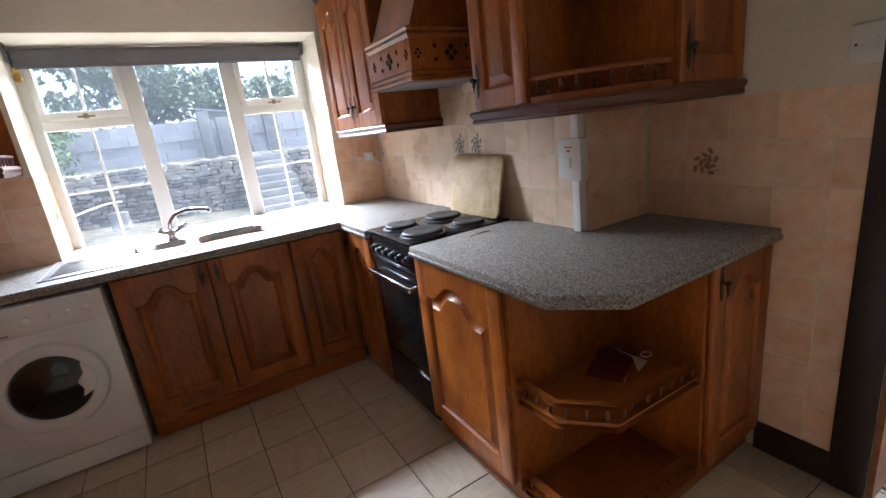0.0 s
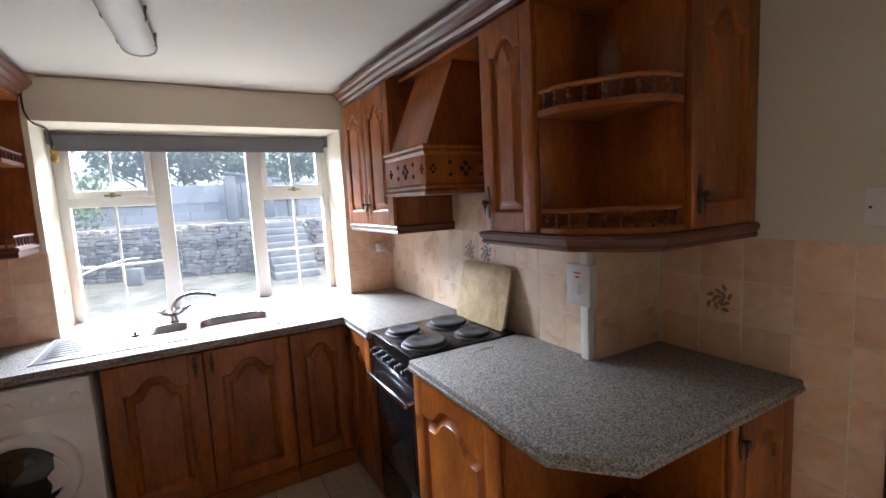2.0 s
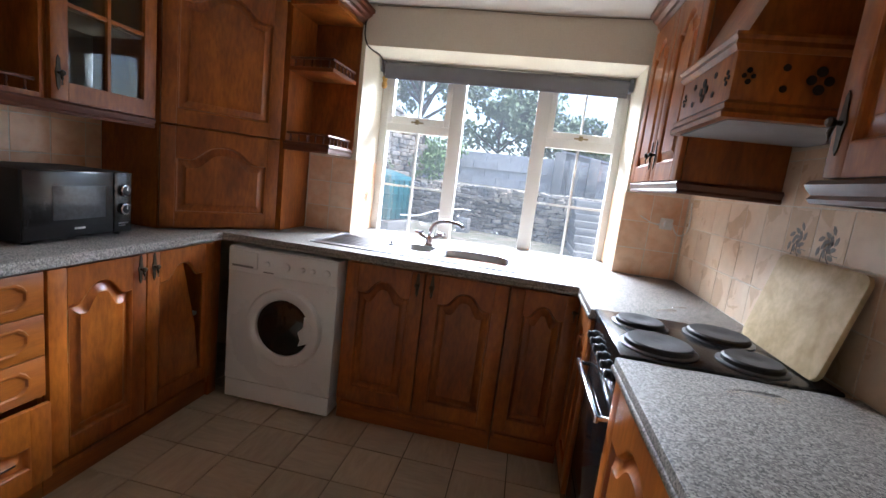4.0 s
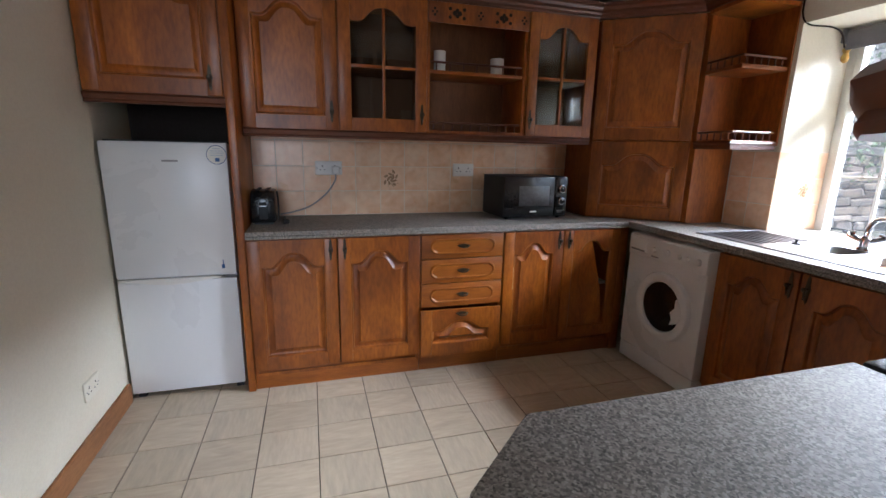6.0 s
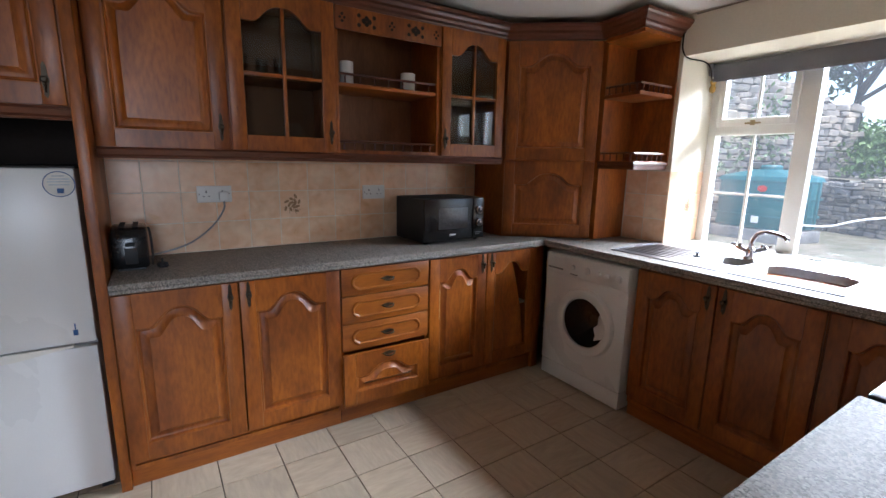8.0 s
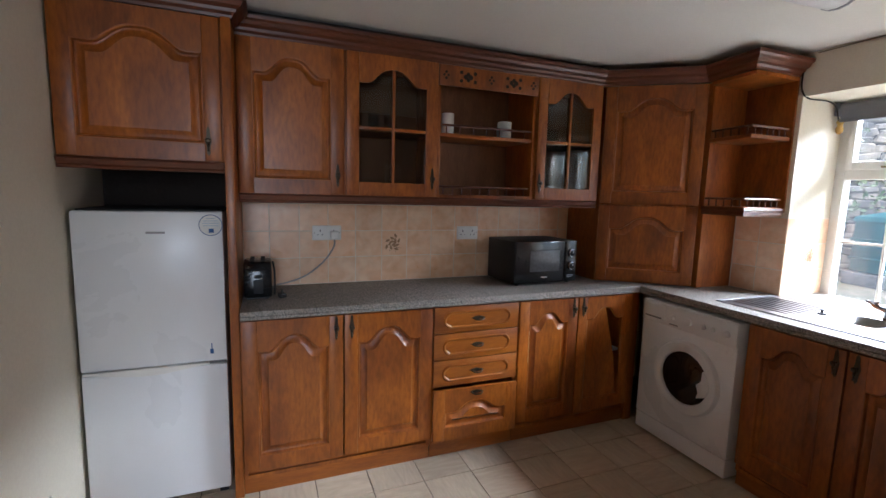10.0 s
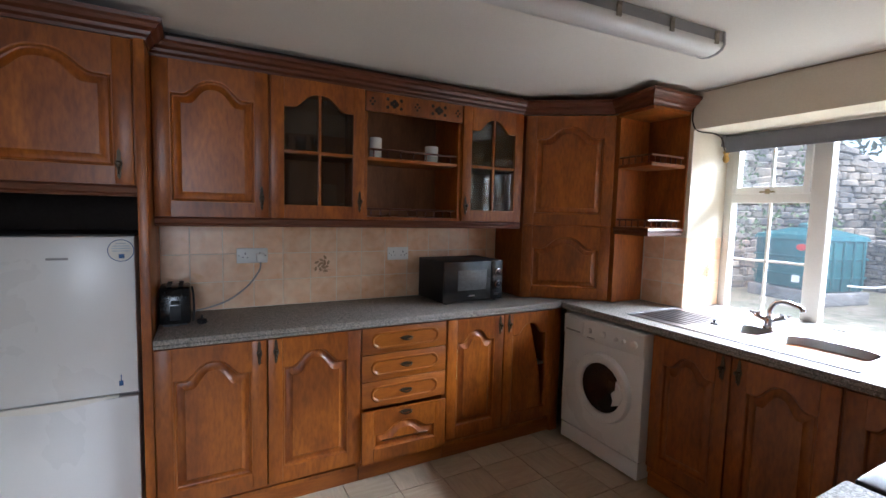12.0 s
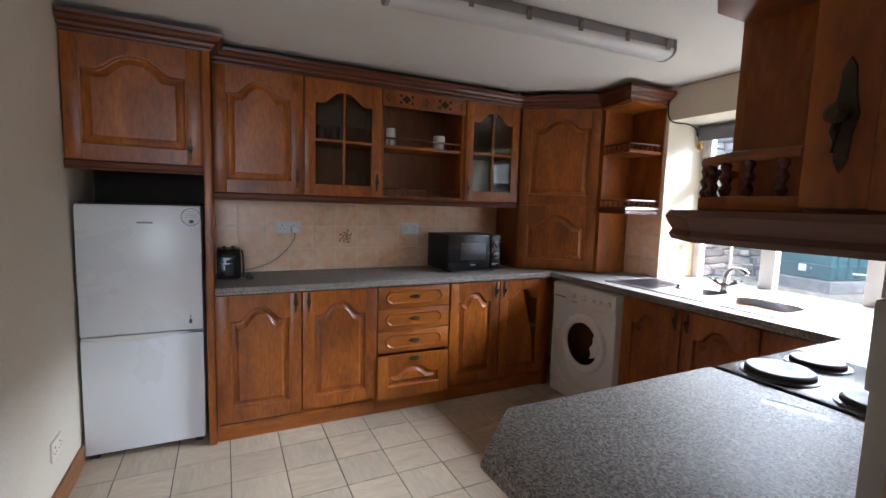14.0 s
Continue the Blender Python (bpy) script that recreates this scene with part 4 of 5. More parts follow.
for x, r in ((0.225, 0.016), (0.33, 0.022), (0.42, 0.014), (0.475, 0.014), (0.55, 0.02)):
    part("knob", lathe_bm(bmesh.new(), [(r, 0), (r * 0.95, 0.016), (r * 0.6, 0.02)], Matrix.Translation((x, -0.006, 0.775)) @ Matrix.Rotation(radians(90), 4, "X"), 18), WHITE, wm, "white plastic knob")
part("badge", boxes(((0.205, -0.0095, 0.728), (0.262, -0.0078, 0.735))), GREY, wm)
C = Vector((0.335, 0, 0.455))
turn = Matrix.Translation(C) @ Matrix.Rotation(radians(90), 4, "X")
bm = lathe_bm(bmesh.new(), [(0.208, -0.004), (0.208, 0.010), (0.198, 0.026), (0.172, 0.032), (0.152, 0.024), (0.147, 0.008), (0.147, -0.003)], turn, 56)
port = part("porthole_door", bm, WHITE, wm, "round white porthole door")
bm = lathe_bm(bmesh.new(), [(0.1465, 0.0), (0.1465, 0.012), (0.125, 0.010), (0.09, 0.018), (0.04, 0.024)], turn, 48)
part("porthole_glass", bm, DARK_GLASS, port, "dark bowl-shaped glass")
bm = prism([(0.095, -0.075), (0.150, -0.05), (0.168, 0.0), (0.150, 0.055), (0.12, 0.085), (0.118, 0.03), (0.09, 0.0), (0.105, -0.04)], "y", -0.034, -0.005, 0.004)
part("porthole_grip", bm, WHITE, port, "white grip of the porthole door", Matrix.Translation(C))

# cooker
cooker = thing("cooker", "black freestanding electric cooker with four solid hotplates", "cooker")
CX = 0.945
part("body", boxes(((CX, CY0, 0.03), (XE - 0.03, CY1, 0.885)), bevel=0.004), BLACK, cooker)
hob = part("hob", boxes(((0.918, CY0 + 0.001, 0.888), (XE - 0.03, CY1 - 0.001, 0.906)), bevel=0.007), BLACK, cooker, "shiny black hob plate")
part("control_panel", boxes(((0.926, CY0 + 0.003, 0.775), (CX, CY1 - 0.003, 0.884)), bevel=0.006), BLACK, cooker)
part("panel_trim", boxes(((0.921, CY0 + 0.003, 0.766), (CX, CY1 - 0.003, 0.773)), bevel=0.002), CHROME, cooker, "thin chrome strip")
for i in range(6):
    y = CY0 + 0.06 + i * 0.071
    kb = part("knob", lathe_bm(bmesh.new(), [(0.019, 0), (0.018, 0.008), (0.014, 0.012), (0.013, 0.026), (0.008, 0.028)], Matrix.Translation((0.927, y, 0.822)) @ Matrix.Rotation(radians(-90), 4, "Y"), 18), BLACK_PL, cooker)
    part("pointer", boxes(((0.897, y - 0.0012, 0.824), (0.9, y + 0.0012, 0.835))), PLASTIC, kb)
oven = part("oven_door", boxes(((0.932, CY0 + 0.006, 0.27), (CX - 0.001, CY1 - 0.006, 0.758)), bevel=0.005), BLACK, cooker)
part("oven_glass", boxes(((0.929, CY0 + 0.05, 0.32), (0.933, CY1 - 0.05, 0.66)), bevel=0.001), DARK_GLASS, oven, "dark oven glass")
part("storage_drawer", boxes(((0.932, CY0 + 0.006, 0.045), (CX - 0.001, CY1 - 0.006, 0.262)), bevel=0.005), BLACK, cooker)
part("drawer_trim", boxes(((0.928, CY0 + 0.02, 0.245), (0.933, CY0 + 0.10, 0.250))), CHROME, cooker)
bm = bmesh.new()
tube_bm(bm, [(0.932, CY0 + 0.03, 0.700), (0.895, CY0 + 0.03, 0.700)], 0.008)
tube_bm(bm, [(0.932, CY1 - 0.03, 0.700), (0.895, CY1 - 0.03, 0.700)], 0.008)
box_bm(bm, (0.884, CY0 + 0.012, 0.690), (0.899, CY1 - 0.012, 0.712), 0.005)
part("oven_handle", bm, CHROME, oven, "chrome bar handle")
for x, y, r in ((1.045, 1.795, 0.092), (1.045, 2.015, 0.076), (1.285, 1.775, 0.076), (1.285, 2.005, 0.092)):
    hp = part("hotplate", lathe_bm(bmesh.new(), [(r, 0.0), (r, 0.014), (r - 0.006, 0.019), (r * 0.32, 0.0185), (r * 0.26, 0.0165), (0.006, 0.0165)], Matrix.Translation((x, y, 0.908)), 40), IRON, cooker, "dull cast-iron hotplate")
    part("rim", lathe_bm(bmesh.new(), [(r + 0.013, 0), (r + 0.013, 0.004), (r + 0.008, 0.006), (r + 0.001, 0.006), (r + 0.001, 0)], Matrix.Translation((x, y, 0.9055)), 40), RING, hp, "thin dull steel ring")

# microwave
mw = thing("microwave", "small black microwave oven with two silver-ringed dials", "microwave", pose(-1.085, 1.712, 0.9, 0, 0, 92.5))
part("body", boxes(((0, 0.012, 0.012), (0.462, 0.33, 0.272)), bevel=0.005), BLACK_PL, mw)
part("door", boxes(((0.002, 0, 0.014), (0.366, 0.014, 0.270)), bevel=0.005), BLACK, mw)
part("window", boxes(((0.105, -0.0025, 0.085), (0.325, 0.001, 0.215)), bevel=0.001), material("microwave_window", (0.11, 0.115, 0.12), 0.2, 0, None, 5), mw, "dark grey viewing window")
part("control_panel", boxes(((0.369, 0, 0.014), (0.460, 0.014, 0.270)), bevel=0.005), BLACK, mw)
for z in (0.195, 0.115):
    dial = part("dial", lathe_bm(bmesh.new(), [(0.026, 0), (0.025, 0.014), (0.02, 0.016)], Matrix.Translation((0.414, 0.0, z)) @ Matrix.Rotation(radians(90), 4, "X"), 24), CHROME, mw, "silver-ringed dial")
    part("cap", lathe_bm(bmesh.new(), [(0.019, 0.012), (0.018, 0.02), (0.012, 0.021)], Matrix.Translation((0.414, 0, z)) @ Matrix.Rotation(radians(90), 4, "X"), 20), BLACK_PL, dial)
    part("mark", boxes(((0.412, -0.0225, z), (0.416, -0.0205, z + 0.014))), PLASTIC, dial)
part("badge", boxes(((0.19, -0.0012, 0.045), (0.235, 0.0008, 0.053))), PLASTIC, mw)
part("print", boxes(((0.39, -0.0012, 0.05), (0.44, 0.0008, 0.055)), ((0.39, -0.0012, 0.04), (0.425, 0.0008, 0.044))), GREY, mw)
for x in (0.04, 0.42):
    for y in (0.04, 0.29):
        part("foot", lathe_bm(bmesh.new(), [(0.014, 0), (0.012, 0.013)], Matrix.Translation((x, y, 0)), 12), BLACK_PL, mw)

# toaster
toaster = thing("toaster", "small black two-slice toaster on the worktop", "toaster", pose(-1.245, 0.262, 0.9, 0, 0, 0))
bm = prism([(-0.105, 0.008), (0.105, 0.008), (0.11, 0.06), (0.10, 0.15), (0.075, 0.183), (0.03, 0.19), (-0.03, 0.19), (-0.075, 0.183), (-0.10, 0.15), (-0.11, 0.06)], "y", -0.045, 0.085, 0.012)
part("body", bm, BLACK, toaster)
part("slot", boxes(((-0.08, -0.015, 0.186), (0.08, 0.005, 0.1915))), SHADOW, toaster)
part("slot", boxes(((-0.08, 0.035, 0.186), (0.08, 0.055, 0.1915))), SHADOW, toaster)
part("lever", boxes(((0.105, 0.005, 0.11), (0.132, 0.04, 0.125)), bevel=0.004), BLACK_PL, toaster)
part("control_plate", boxes(((0.104, 0.0, 0.03), (0.112, 0.045, 0.10)), bevel=0.003), BLACK_PL, toaster)
part("side_trim", tube_bm(bmesh.new(), arc([(0.02, 0.092, 0.175), (0.06, 0.098, 0.14), (0.075, 0.1, 0.07), (0.08, 0.096, 0.015)], 6), 0.005, 8), BLACK_PL, toaster)
for x in (-0.08, 0.08):
    part("foot", boxes(((x - 0.012, -0.03, 0), (x + 0.012, 0.07, 0.01))), BLACK_PL, toaster)
bm = boxes(((-0.02, -0.018, 0), (0.02, 0.018, 0.024)), bevel=0.006)
for a in (-0.01, 0.01):
    box_bm(bm, (0.02, a - 0.003, 0.01), (0.036, a + 0.003, 0.014))
box_bm(bm, (-0.003, -0.003, 0.022), (0.003, 0.003, 0.042))
solid("loose_plug", bm, BLACK_PL, "black three-pin plug lying on the worktop", "plug", m=pose(-1.16, 0.395, 0.9, 0, 0, 20))

# ---- sink ----
sink = thing("sink", "stainless steel sink with small and large bowl and drainer", "sink")
SX0, SX1, SY0, SY1, SZ = -0.465, 0.605, 2.635, 3.10, 0.9005
xs = [SX0, BOWL_A[0], BOWL_A[2], BOWL_B[0], BOWL_B[2], SX1]
bm = bmesh.new()
for (a, b), bowl in zip(zip(xs, xs[1:]), [None, BOWL_A, None, BOWL_B, None]):
    if bowl:
        box_bm(bm, (a, SY0, SZ), (b, bowl[1], SZ + 0.003))
        box_bm(bm, (a, bowl[3], SZ), (b, SY1, SZ + 0.003))
    else:
        box_bm(bm, (a, SY0, SZ), (b, SY1, SZ + 0.003))
bmesh.ops.remove_doubles(bm, verts=bm.verts, dist=0.0004)
part("sink_top", bm, STEEL, sink)
part("rim", boxes(((SX0 - 0.006, SY0 - 0.006, SZ), (SX1 + 0.006, SY0, SZ + 0.005)), ((SX0 - 0.006, SY1, SZ), (SX1 + 0.006, SY1 + 0.006, SZ + 0.005)), ((SX0 - 0.006, SY0, SZ), (SX0, SY1, SZ + 0.005)), ((SX1, SY0, SZ), (SX1 + 0.006, SY1, SZ + 0.005))), STEEL, sink)
for i in range(8):
    y = SY0 + 0.07 + i * 0.045
    part("drainer_ridge", tube_bm(bmesh.new(), [(SX0 + 0.03, y, SZ + 0.002), (SX0 + 0.06, y, SZ + 0.004), (-0.14, y, SZ + 0.003)], 0.004, 8), STEEL, sink)


def super_ring(bowl, z, inset, k=5, n=40):
    cx, cy = (bowl[0] + bowl[2]) / 2, (bowl[1] + bowl[3]) / 2
    rx, ry = (bowl[2] - bowl[0]) / 2 - inset, (bowl[3] - bowl[1]) / 2 - inset
    out = []
    for i in range(n):
        t = 2 * math.pi * i / n
        c, s = math.cos(t), math.sin(t)
        out.append((cx + rx * math.copysign(abs(c) ** (2 / k), c), cy + ry * math.copysign(abs(s) ** (2 / k), s), z))
    return out


for bowl, depth in ((BOWL_A, 0.09), (BOWL_B, 0.15)):
    bm = bmesh.new()
    rows = [[bm.verts.new(p) for p in super_ring(bowl, z, i, k)] for z, i, k in ((SZ + 0.0035, -0.002, 9), (SZ + 0.0045, 0.004, 5), (SZ + 0.001, 0.010, 4.5), (SZ - depth * 0.8, 0.022, 4.5), (SZ - depth, 0.05, 4))]
    for p, q in zip(rows, rows[1:]):
        for i in range(40):
            bm.faces.new((p[i], p[(i + 1) % 40], q[(i + 1) % 40], q[i]))
    bm.faces.new(rows[-1])
    bmesh.ops.recalc_face_normals(bm, faces=bm.faces)
    bw = part("bowl", bm, STEEL, sink, smooth=60)
    cx, cy = (bowl[0] + bowl[2]) / 2, (bowl[1] + bowl[3]) / 2
    part("drain", lathe_bm(bmesh.new(), [(0.035, 0), (0.033, 0.004), (0.02, 0.002)], Matrix.Translation((cx, cy, SZ - depth - 0.001)), 20), CHROME, bw)
bm = lathe_bm(bmesh.new(), [(0.02, 0), (0.018, 0.006), (0.006, 0.008), (0.006, 0.02), (0.014, 0.024)], Matrix.Translation((-0.10, 2.88, SZ + 0.003)), 14)
solid("sink_plug", bm, BLACK_PL, "black rubber sink plug lying on the steel", "plug")

tap = thing("mixer_tap", "worn chrome mixer tap with two cross-head handles", "tap", pose(0.075, 3.075, SZ + 0.003))
part("base", lathe_bm(bmesh.new(), [(0.03, 0), (0.028, 0.008), (0.022, 0.014), (0.02, 0.045), (0.024, 0.055), (0.014, 0.065)], None, 20), CHROME, tap)
part("spout", tube_bm(bmesh.new(), arc([(0, 0, 0.05), (0.005, -0.005, 0.10), (0.04, -0.03, 0.145), (0.10, -0.07, 0.165), (0.17, -0.12, 0.163), (0.205, -0.145, 0.156), (0.213, -0.150, 0.142)], 5), 0.0115, 12), CHROME, tap)
for s, (ex, ey) in ((-1, (-0.055, -0.022)), (1, (0.058, 0.022))):
    arm = part("tap_handle", tube_bm(bmesh.new(), [(0, 0, 0.04), (ex * 0.6, ey * 0.6, 0.052), (ex, ey, 0.066)], [0.012, 0.012, 0.015], 12), CHROME, tap, "chrome cross-head handle")
    bm = bmesh.new()
    for k in range(4):
        t = math.pi / 2 * k + 0.4
        tube_bm(bm, [(ex * 1.1, ey * 1.1, 0.072), (ex * 1.1 + 0.026 * math.cos(t), ey * 1.1 + 0.02 * math.sin(t), 0.072 + 0.01 * math.sin(t * 2))], [0.009, 0.007], 8)
    part("cross_head", bm, CHROME, arm)
solid("window_handle", boxes(((0.20, 3.40, 0.899), (0.30, 3.412, 0.907)), bevel=0.003), PLASTIC, "small white plastic strip lying on the sill", "strip")

# ---- sockets, switches and cables ----


def socket(label, m, w=0.146, switched=True, holes=2, plate=None):
    s = thing("wall_socket", label, "socket", m)
    part("plate", boxes(((0, -0.010, 0), (w, 0, 0.086)), bevel=0.004), plate or PLASTIC, s)
    for i in range(holes):
        c = w * (0.27 + 0.46 * i) if holes == 2 else w / 2
        part("pin_holes", boxes(((c - 0.003, -0.0108, 0.050), (c + 0.003, -0.0095, 0.060)), ((c - 0.016, -0.0108, 0.030), (c - 0.009, -0.0095, 0.034)), ((c + 0.009, -0.0108, 0.030), (c + 0.016, -0.0095, 0.034))), SHADOW, s, "dark pin holes")
        if switched:
            part("rocker", boxes(((c - 0.006, -0.013, 0.062), (c + 0.006, -0.009, 0.076)), bevel=0.001), PLASTIC, s)
    for x in (0.012, w - 0.012):
        part("screw", lathe_bm(bmesh.new(), [(0.003, 0), (0.002, 0.001)], Matrix.Translation((x, -0.010, 0.043)) @ Matrix.Rotation(radians(90), 4, "X"), 8), CHROME, s)
    return s


socket("white double wall socket on the peach tiles, plugged in", pose(XW + 0.0036, 0.574, 1.158, 0, 0, 90), 0.166)
plug = thing("plug", "white three-pin plug with cable in the wall socket", "plug")
part("plug_body", boxes(((XW + 0.019, 0.675, 1.165), (XW + 0.055, 0.722, 1.215)), bevel=0.008), PLASTIC, plug)
part("cable", tube_bm(bmesh.new(), arc([(XW + 0.04, 0.698, 1.17), (XW + 0.05, 0.69, 1.12), (XW + 0.07, 0.63, 1.04), (XW + 0.10, 0.54, 0.975), (XW + 0.13, 0.45, 0.945), (XW + 0.15, 0.36, 0.93)], 8), 0.0045, 8), GREY, plug)
socket("white double wall socket on the peach tiles", pose(XW + 0.0036, 1.488, 1.152, 0, 0, 90), 0.150)
socket("painted-over double wall socket low on the cream wall", pose(-0.545, YS + 0.001, 0.245, 0, 0, 180), 0.13, False, 2, PAINT)
sw = thing("light_switch", "white double light switch plate on the cream wall", "switch", pose(XR - 0.001, 0.597, 1.395, 0, 0, -90))
part("plate", boxes(((0, -0.009, 0), (0.146, 0, 0.106)), bevel=0.004), PLASTIC, sw)
for x in (0.055, 0.092):
    part("rocker", boxes(((x - 0.008, -0.013, 0.036), (x + 0.008, -0.008, 0.068)), bevel=0.002), PLASTIC, sw)
for x in (0.014, 0.132):
    part("screw", lathe_bm(bmesh.new(), [(0.004, 0), (0.003, 0.001)], Matrix.Translation((x, -0.009, 0.053)) @ Matrix.Rotation(radians(90), 4, "X"), 8), BRASS, sw)

iso = thing("cooker_switch", "white cooker isolator switch with red light on white trunking", "switch")
part("switch_box", boxes(((1.445, 1.226, 1.105), (XE - 0.0036, 1.342, 1.262)), bevel=0.005), PLASTIC, iso)
part("rocker", boxes(((1.438, 1.272, 1.150), (1.446, 1.298, 1.190)), bevel=0.003), PLASTIC, iso)
part("neon", boxes(((1.4425, 1.277, 1.212), (1.4455, 1.293, 1.219))), RED, iso, "small red indicator")
part("print", boxes(((1.4425, 1.268, 1.228), (1.4452, 1.302, 1.233))), RED, iso, "small red print")
part("trunking", boxes(((1.448, 1.239, 0.902), (XE - 0.0036, 1.276, 1.104)), bevel=0.003), PLASTIC, iso, "white plastic trunking")
part("trunking", boxes(((1.448, 1.239, 1.263), (XE - 0.0036, 1.276, 1.36)), bevel=0.003), PLASTIC, iso, "white plastic trunking")

fused = thing("fused_spur", "small white fused outlet with cable on the tiles", "socket", pose(1.352, YN - 0.0036, 1.178))
part("plate", boxes(((0, -0.03, 0), (0.062, 0, 0.062)), bevel=0.005), PLASTIC, fused)
part("plug_body", boxes(((0.012, -0.06, 0.012), (0.05, -0.031, 0.05)), bevel=0.006), PLASTIC, fused)
part("cable", tube_bm(bmesh.new(), arc([(0.05, -0.05, 0.03), (0.085, -0.06, -0.02), (0.12, -0.08, 0.0), (0.125, -0.085, 0.08), (0.115, -0.09, 0.16)], 8), 0.0035, 8), PLASTIC, fused)
part("cable", tube_bm(bmesh.new(), arc([(0.0, -0.01, 0.02), (-0.05, -0.012, 0.03), (-0.11, -0.012, 0.06)], 8), 0.003, 8), PLASTIC, fused)

solid("blind_cable", tube_bm(bmesh.new(), arc([(-0.462, YN - 0.012, 2.17), (-0.46, YN - 0.012, 2.08), (-0.44, YN + 0.02, 2.028), (-0.42, YN + 0.16, 2.022), (-0.425, YN + 0.25, 2.0), (-0.43, YG - 0.11, 1.93)], 8), 0.0045, 8), SHADOW, "dark cable drooping from the cornice to the blind", "cable")
solid("ceiling_cable", tube_bm(bmesh.new(), arc([(-0.40, YN - 0.006, ZC - 0.012), (0.1, YN - 0.007, ZC - 0.006), (0.6, YN - 0.006, ZC - 0.013), (1.12, YN - 0.007, ZC - 0.006)], 10), 0.003, 8), material("dusty_brown_cable", (0.30, 0.24, 0.17), 0.7), "thin dusty brown cable along the ceiling edge", "cable")

# ---- ceiling lamp, switched off ----
lampm = pose(0.05, 1.60, ZC, 0, 0, -3.4)
batten = thing("ceiling_light", "unlit white fluorescent batten with ribbed diffuser", "lamp", lampm)
part("spine", boxes(((-0.060, -0.755, -0.046), (0.060, 0.755, -0.001)), bevel=0.004), GREY, batten, "grey metal spine")
bm = prism([(-0.063, -0.047), (0.063, -0.047), (0.064, -0.056), (0.052, -0.074), (0.030, -0.086), (0.0, -0.090), (-0.030, -0.086), (-0.052, -0.074), (-0.064, -0.056)], "y", -0.75, 0.75)
part("diffuser", bm, material("milky_diffuser", (0.74, 0.74, 0.72), 0.35, 0, (0.7, 0.7, 0.68), 3, (1, 1, 1), 100, 0.02, amount=0.05), batten, "milky plastic diffuser", smooth=50)
for y in (-0.757, 0.742):
    part("end_cap", prism([(-0.063, -0.001), (0.063, -0.001), (0.066, -0.056), (0.054, -0.076), (0.031, -0.088), (0.0, -0.093), (-0.031, -0.088), (-0.054, -0.076), (-0.066, -0.056)], "y", y, y + 0.016, 0.002), GREY, batten, "grey end cap")
CLIP = material("aged_clip_plastic", (0.30, 0.27, 0.22), 0.5, 0, (0.2, 0.17, 0.13), 20)
for y in (-0.69, -0.41, -0.13, 0.15, 0.43, 0.70):
    for s in (-1, 1):
        clip = part("clip", boxes(((s * 0.0645 - 0.0035, y - 0.012, -0.062), (s * 0.0645 + 0.0035, y + 0.012, -0.012)), bevel=0.002), CLIP, batten, "small beige plastic clip")
        part("clip_hook", boxes(((s * 0.068 - 0.004, y - 0.009, -0.022), (s * 0.068 + 0.004, y + 0.009, -0.010)), bevel=0.002), CLIP, clip)

# ---- small things ----


def mug(label, x, y, z, r, h, turn=0):
    m = thing("mug", label, "mug", pose(x, y, z, 0, 0, turn))
    part("cup", lathe_bm(bmesh.new(), [(r * 0.85, 0), (r, 0.006), (r, h - 0.002), (r - 0.002, h), (r - 0.005, h - 0.002), (r - 0.006, 0.01), (0.005, 0.008)], None, 28), CHINA, m)
    part("handle", tube_bm(bmesh.new(), arc([(r - 0.002, 0, h * 0.8), (r + 0.022, 0, h * 0.72), (r + 0.024, 0, h * 0.35), (r - 0.002, 0, h * 0.2)], 6), 0.0045, 8), CHINA, m)
    return m


mug("plain white mug on the gallery shelf", -1.27, 1.325, 1.785, 0.036, 0.125, 175)
mug("plain white mug standing alone on the gallery shelf", -1.27, 1.70, 1.785, 0.043, 0.105, 190)
CUPGLASS = clear_glass("tumbler_glass", (0.97, 0.98, 0.98), 0.05)
for lx, ly, lz in ((-1.30, 0.80, 1.781), (-1.33, 0.90, 1.781), (-1.29, 0.98, 1.781), (-1.30, 1.98, 1.781), (-1.33, 2.10, 1.781)):
    solid("tumbler", lathe_bm(bmesh.new(), [(0.026, 0), (0.033, 0.1), (0.031, 0.1), (0.024, 0.006)], Matrix.Translation((lx, ly, lz)), 20), CUPGLASS, "clear drinking glass inside the glazed cabinet", "glass", "glasses in the cabinets")
solid("glass_jar", lathe_bm(bmesh.new(), [(0.028, 0), (0.036, 0.008)] + [(0.037 - 0.003 * (k % 2), 0.02 + 0.016 * k) for k in range(9)] + [(0.030, 0.165), (0.017, 0.178), (0.016, 0.20), (0.013, 0.20), (0.014, 0.178), (0.027, 0.163), (0.031, 0.02)], Matrix.Translation((1.385, 1.075, 1.7975)), 20), clear_glass("bubbly_glass", (0.95, 0.96, 0.95), 0.15, 0.06), "ribbed clear glass jar on the open shelf", "jar")

board = thing("chopping_board", "worn pale wooden chopping board leaning on the tiles", "chopping board", pose(1.402, 1.905, 0.909, 0, 13, 0))
bw, bh, rr = 0.205, 0.300, 0.03
pts = []
for cx, cz, a0 in ((bw - rr, rr, -90), (bw - rr, bh - rr, 0), (-bw + rr, bh - rr, 90), (-bw + rr, rr, 180)):
    for k in range(6):
        t = radians(a0 + 18 * k)
        pts.append((cx + rr * math.cos(t), cz + rr * math.sin(t)))
part("board", prism(pts, "x", -0.007, 0.007, 0.002), BOARD, board)

